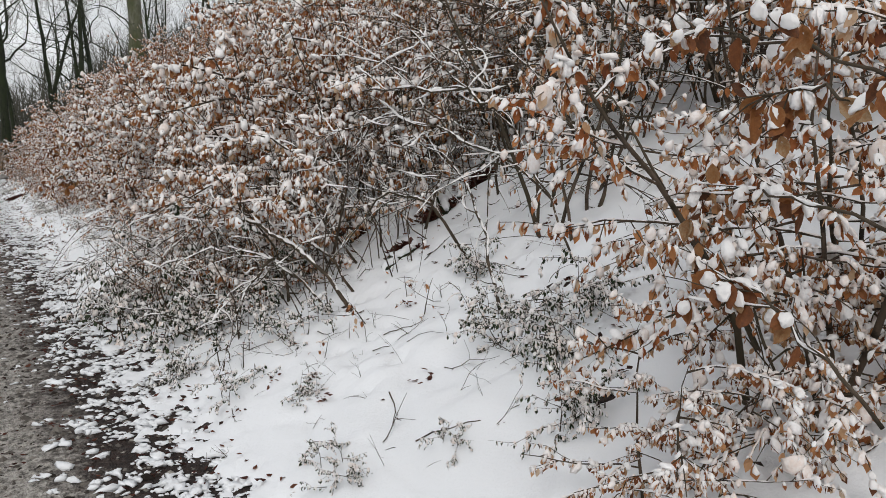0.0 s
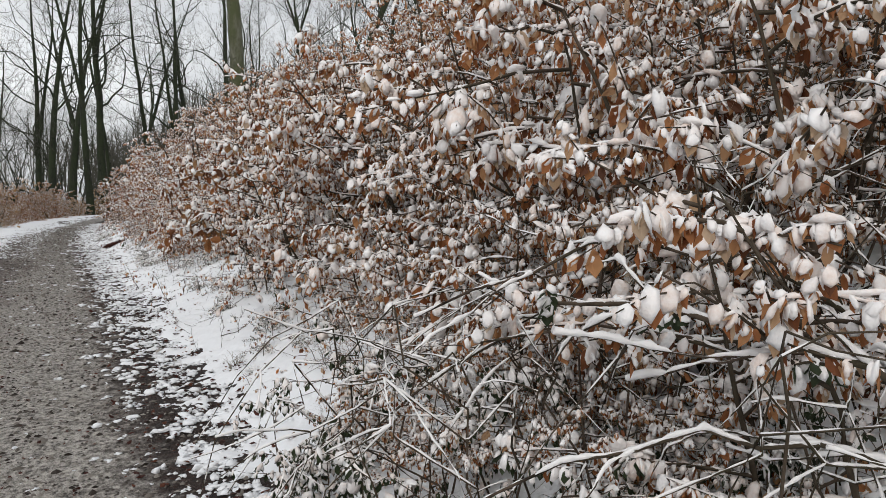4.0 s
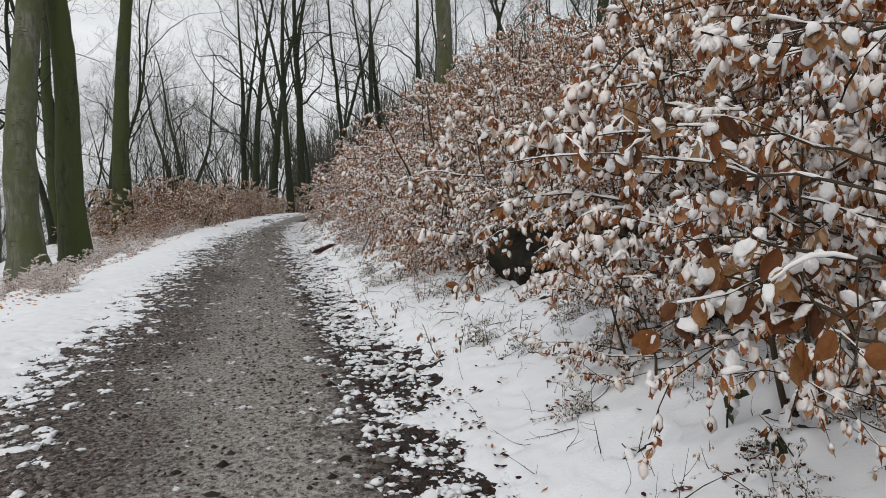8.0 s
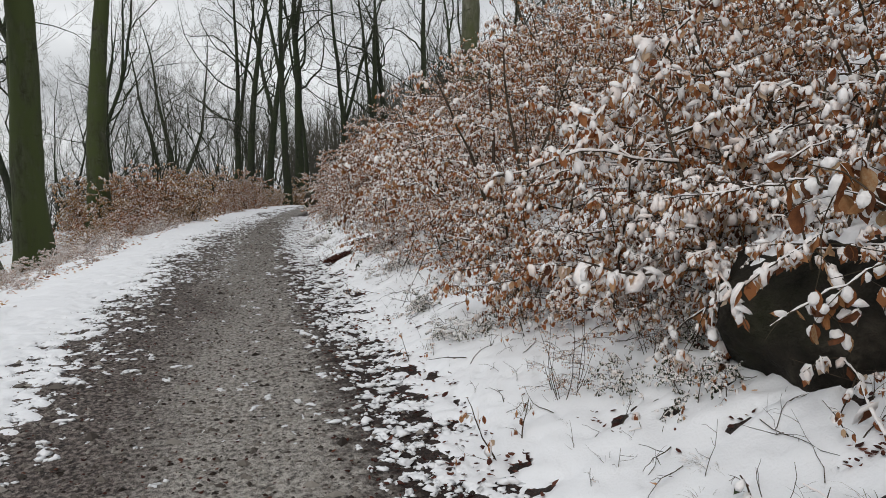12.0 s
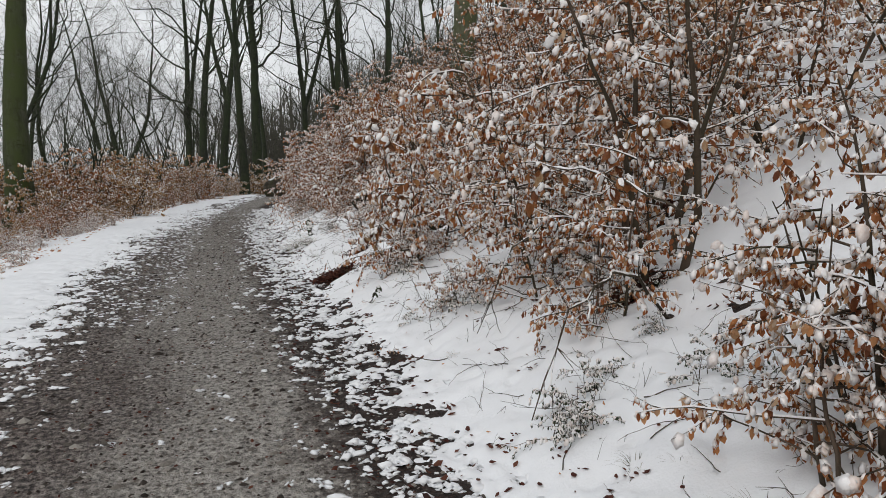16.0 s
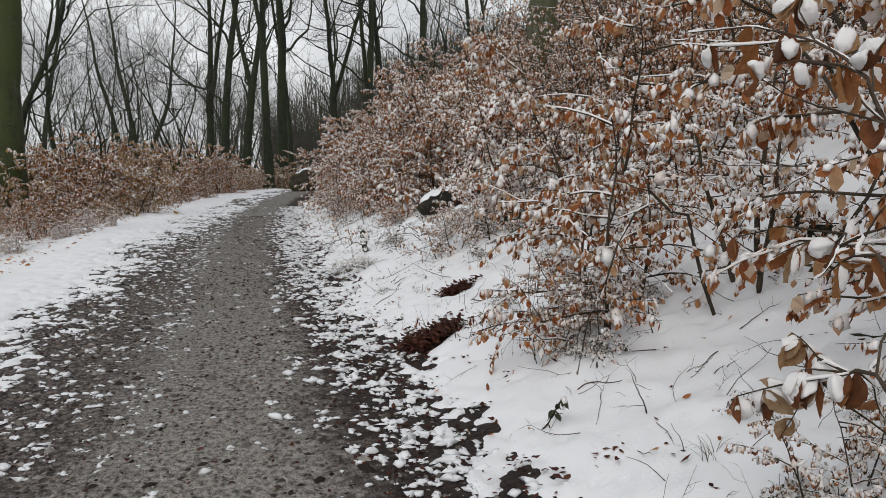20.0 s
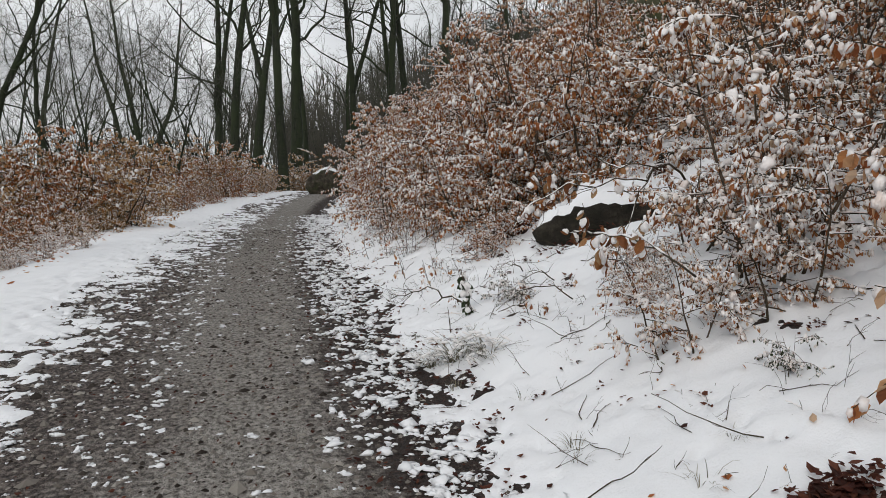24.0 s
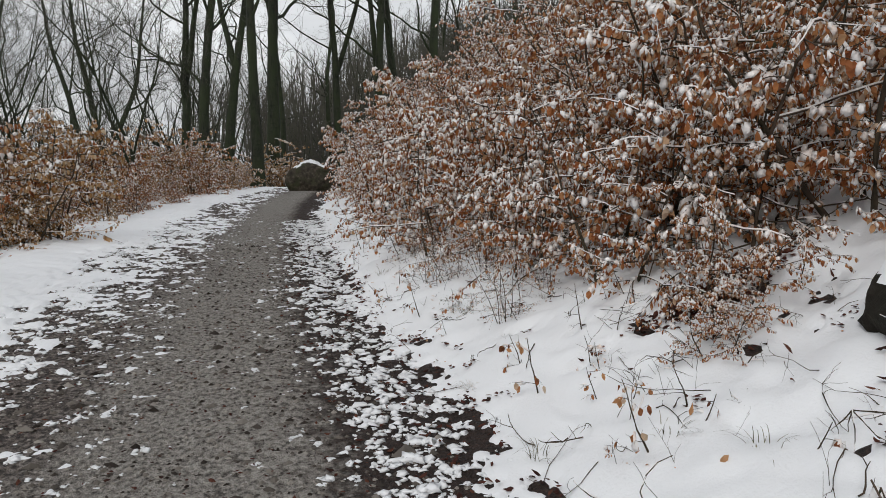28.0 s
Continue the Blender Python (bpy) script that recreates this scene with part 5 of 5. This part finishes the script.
big_leaves, big_lumps = [beech_leaf(k) for k in range(5)], [leaf_lump(k) for k in range(5)]
for k, (a, b, n) in enumerate(bough_rows):
    r = np.random.default_rng(950 + k)
    a, b = np.array(a), np.array(b)
    base = new("leafy_branch")
    base.matrix_basis = pose(*a)
    q = arc(r, (0, 0, 0), (b - a) * 0.5 + np.array([0, 0, 0.06]), b - a, 12, 0.015)
    rr = np.linspace(0.0052, 0.0022, 12)
    wood, rest, white, lines = Tubes(), Tubes(), Tubes(), [(q, rr)]
    wood.add(q, rr, 6)
    part("branch", wood.mesh("branch"), TWIG, base)
    for j in range(9):
        i = r.integers(3, 11)
        e = wander(r, q[i], unit(q[i] - q[i - 1]) + r.normal(0, 0.8, 3) * (1, 1, 0.5), r.uniform(0.1, 0.3), 4, 0.2, -0.05)
        er = np.linspace(0.0026, 0.0012, len(e))
        rest.add(e, er, 4)
        lines.append((e, er))
    tagged(part("branchwork", rest.mesh("branchwork"), TWIG, base), kind="stuff")
    snow_on(white, [w for i, w in enumerate(lines) if i % 3 == 0], 0.006)
    if white.v:
        tagged(part("snow_load", white.mesh("snow_load"), CLUMP, base), kind="stuff")
    for j in range(n * 3):
        e = lines[r.integers(0, len(lines))][0] if j > 3 else q
        p = e[r.integers(max(1, len(e) // 3), len(e))]
        d = unit(r.normal(0, 0.5, 3) + (0, 0, -0.8))
        s = unit(np.cross(d, r.normal(0, 1, 3)))
        up = np.cross(s, d)
        if up[2] < 0:
            up, s = -up, -s
        L = r.uniform(0.05, 0.085)
        leaf = part("leaf", big_leaves[j % 5], LEAF_ONE, base)
        leaf.matrix_basis = Matrix.Translation(p) @ Matrix((s, d, up)).transposed().to_4x4() @ Matrix.Scale(L, 4)
        if r.random() < 0.65:
            part("snow_lump", big_lumps[j % 5], CLUMP, leaf)
    tagged(base, "thin beech branch with orange-brown leaves carrying lumps of snow", "branch", "leafy branches")

# ---- scattered litter ----


def surface(x, y):
    """Top of whatever lies there, snow or ground."""
    return land(x, y) + np.maximum(snow_depth(np.asarray(x, float), np.asarray(y, float)), 0)


def lying_leaves(name, label, pts, size, mat, seed, lift=0.012, tilt=0.22, on_snow=False):
    r = np.random.default_rng(seed)
    n = len(pts)
    p = np.column_stack([pts, (surface if on_snow else land)(pts[:, 0], pts[:, 1]) + lift * r.uniform(0.3, 1.3, n)])
    a = r.uniform(0, 2 * np.pi, n)
    d = np.stack([np.cos(a), np.sin(a), r.normal(0.05, tilt, n)], 1)
    side = unit(np.cross(d, np.array([0, 0, 1.0]) + r.normal(0, 0.25, (n, 3))))
    up = np.cross(side, d)
    L = size * r.uniform(0.5, 1.3, n)
    v, f = leaf_arrays(p, d, side, up, L, L * r.uniform(0.22, 0.38, n), True)
    return tagged(part(name, mesh_of(name, v, [f], False), mat), label, "leaves", kind="stuff")


def strewn(r, n, u_low, u_high, y_low, y_high):
    y = r.uniform(y_low, y_high, n)
    return np.column_stack([r.uniform(u_low, u_high, n) + bend(y), y])


rng = np.random.default_rng(77)
lying_leaves("path_leaves", "small dark wet leaves trodden into the gravel", strewn(rng, 7000, -2.3, 1.1, 2, 48), 0.03, LITTER, 1, 0.02)
# the dark leaves under the overhanging boulder imitate the shadow beneath it
spots = [np.column_stack([rng.normal(cx, rx * 0.55, 520), rng.normal(cy, ry * 0.55, 520)]) for cx, cy, rx, ry in LITTER_SHADE_SPOTS]
lying_leaves("leaf_litter", "heap of wet red-brown leaves laid bare in the snow, one patch as boulder shade", np.concatenate(spots), 0.052, LITTER, 2, 0.065, 0.35)
drift = [np.column_stack([rng.normal(cx, 0.035, 14), rng.normal(cy, 0.028, 14)]) for cx, cy in strewn(rng, 480, 1.05, 4.2, 2, 44)]
lying_leaves("snow_leaves", "dark fallen leaves lying in small hollows of the snow", np.concatenate(drift), 0.036, LITTER, 3, 0.05)
single = strewn(rng, 500, 1.1, 5.0, 2, 44)
lying_leaves("fallen_leaves", "single dark brown leaves lying on the snow", single, 0.036, LITTER, 5, 0.02, 0.4, True)
bare_spots = strewn(rng, 70000, 1.15, 4.4, 2, 44)
bare_spots = bare_spots[snow_depth(bare_spots[:, 0], bare_spots[:, 1]) < 0.004]
lying_leaves("hollow_leaves", "wet brown leaves in hollows where the snow has gone", bare_spots[:9000], 0.04, LITTER, 8, 0.03, 0.4)
lying_leaves("rust_leaves", "single rust-brown leaves fallen on the snow", strewn(rng, 420, 1.0, 4.6, 2, 44), 0.04, LEAF_FAR, 6, 0.018, 0.4, True)
lying_leaves("verge_leaves", "wet red-brown leaves between clods of snow on the verge", strewn(rng, 2600, 0.3, 1.15, 2, 42), 0.042, LITTER, 7, 0.014, 0.3, True)

# twigs that stick out of the snow or lie on it
twigs = Tubes()
for k in range(1500):
    y = rng.uniform(2.2, 42)
    x = rng.triangular(1.0, 1.6, 4.2) + float(bend(y))
    z = float(surface(x, y))
    if k % 3:
        q = wander(rng, (x, y, z - 0.04), (rng.normal(0, 0.5), rng.normal(0, 0.5), 1), rng.uniform(0.06, 0.32), 5, 0.22, -0.07)
        r = rng.uniform(0.0012, 0.0026)
    else:
        a = rng.uniform(0, 2 * np.pi)
        q = wander(rng, (x, y, z + 0.012), (math.cos(a), math.sin(a), 0.1), rng.uniform(0.15, 0.5), 6, 0.16)
        q[:, 2] = np.maximum(surface(q[:, 0], q[:, 1]) + 0.006, q[:, 2] - 0.02)
        r = rng.uniform(0.0015, 0.004)
    twigs.add(q, np.linspace(r, r * 0.4, len(q)), 4)
    for j in range(rng.integers(0, 4)):
        i = rng.integers(1, len(q) - 1)
        e = wander(rng, q[i], unit(q[i + 1] - q[i]) + rng.normal(0, 0.7, 3), rng.uniform(0.04, 0.13), 3, 0.25)
        twigs.add(e, np.linspace(r * 0.6, r * 0.3, len(e)), 3)
tagged(part("snow_twigs", twigs.mesh("snow_twigs"), TWIG), "thin dark twigs sticking out of the snow", "twigs", kind="stuff")
lying_leaves("bank_leaves", "rust-brown leaf litter on the shaded bank", strewn(rng, 9000, -11, -3.0, 12, 62), 0.08, LEAF_FAR, 4, 0.06)


def strewn_clods(name, label, pts, size, seed, lumps=4):
    """Ragged crumbs of snow, each of several lumps pressed together."""
    r = np.random.default_rng(seed)
    n = len(pts)
    L = np.repeat(size * np.clip(r.lognormal(0, 0.55, n), 0.25, 2.1), lumps)
    a = np.repeat(r.uniform(0, 2 * np.pi, n), lumps)
    step = r.normal(0, 0.42, n * lumps) * L
    drift = r.normal(0, 0.2, n * lumps) * L
    xy = np.repeat(pts, lumps, 0) + np.stack([np.cos(a) * step - np.sin(a) * drift, np.sin(a) * step + np.cos(a) * drift], 1)
    L = (L * r.uniform(0.3, 0.85, n * lumps))[:, None]
    c = np.column_stack([xy, land(xy[:, 0], xy[:, 1])]) + np.array([0, 0, 0.1]) * L
    a = a + r.normal(0, 0.6, len(a))
    ax = np.stack([np.cos(a), np.sin(a), 0 * a], 1) * L * r.uniform(0.4, 0.75, (len(a), 1))
    ay = np.stack([-np.sin(a), np.cos(a), 0 * a], 1) * L * r.uniform(0.25, 0.5, (len(a), 1))
    az = np.array([0, 0, 1.0]) * L * r.uniform(0.1, 0.32, (len(a), 1))
    v, f = clump_arrays(c, ax, ay, az, r)
    v = v + r.normal(0, 0.11, v.shape) * np.repeat(L, 14, 0) * (1, 1, 0.4)
    return tagged(part(name, mesh_of(name, v, [f]), SNOW), label, "snow", kind="stuff")


near_edge = np.column_stack([rng.normal(0.78, 0.23, 5200), rng.uniform(2, 46, 5200)])
near_edge[:, 0] += bend(near_edge[:, 1])
far_edge = np.column_stack([rng.normal(-1.85, 0.3, 2400), rng.uniform(6, 46, 2400)])
far_edge[:, 0] += bend(far_edge[:, 1])
strewn_clods("verge_snow_clods", "small clods of snow strewn over the dark verge", np.concatenate([near_edge, far_edge]), 0.05, 11)
strewn_clods("path_snow_clods", "scattered crumbs of snow on the gravel path", np.concatenate([strewn(rng, 900, -1.9, 0.4, 3, 46), strewn(rng, 1300, -1.5, -0.6, 24, 50)]), 0.03, 12)


# loose stones that roughen the gravel
rng = np.random.default_rng(91)
pts = strewn(rng, 42000, -2.1, 0.95, 2.5, 42)
n = len(pts)
size = (0.0075 * rng.lognormal(0, 0.5, n))[:, None]
c = np.column_stack([pts, land(pts[:, 0], pts[:, 1])]) + np.array([0, 0, 0.1]) * size
turn = rng.uniform(0, 2 * np.pi, n)
ax = np.stack([np.cos(turn), np.sin(turn), 0 * turn], 1) * size * rng.uniform(1.0, 2.0, (n, 1))
ay = np.stack([-np.sin(turn), np.cos(turn), 0 * turn], 1) * size * rng.uniform(0.7, 1.2, (n, 1))
v, f = clump_arrays(c, ax, ay, np.array([0, 0, 0.8]) * size, rng, 1)
tagged(part("path_stones", mesh_of("path_stones", v, [f], False), STONES), "small grey and brown stones bedded in the path", "gravel", kind="stuff")
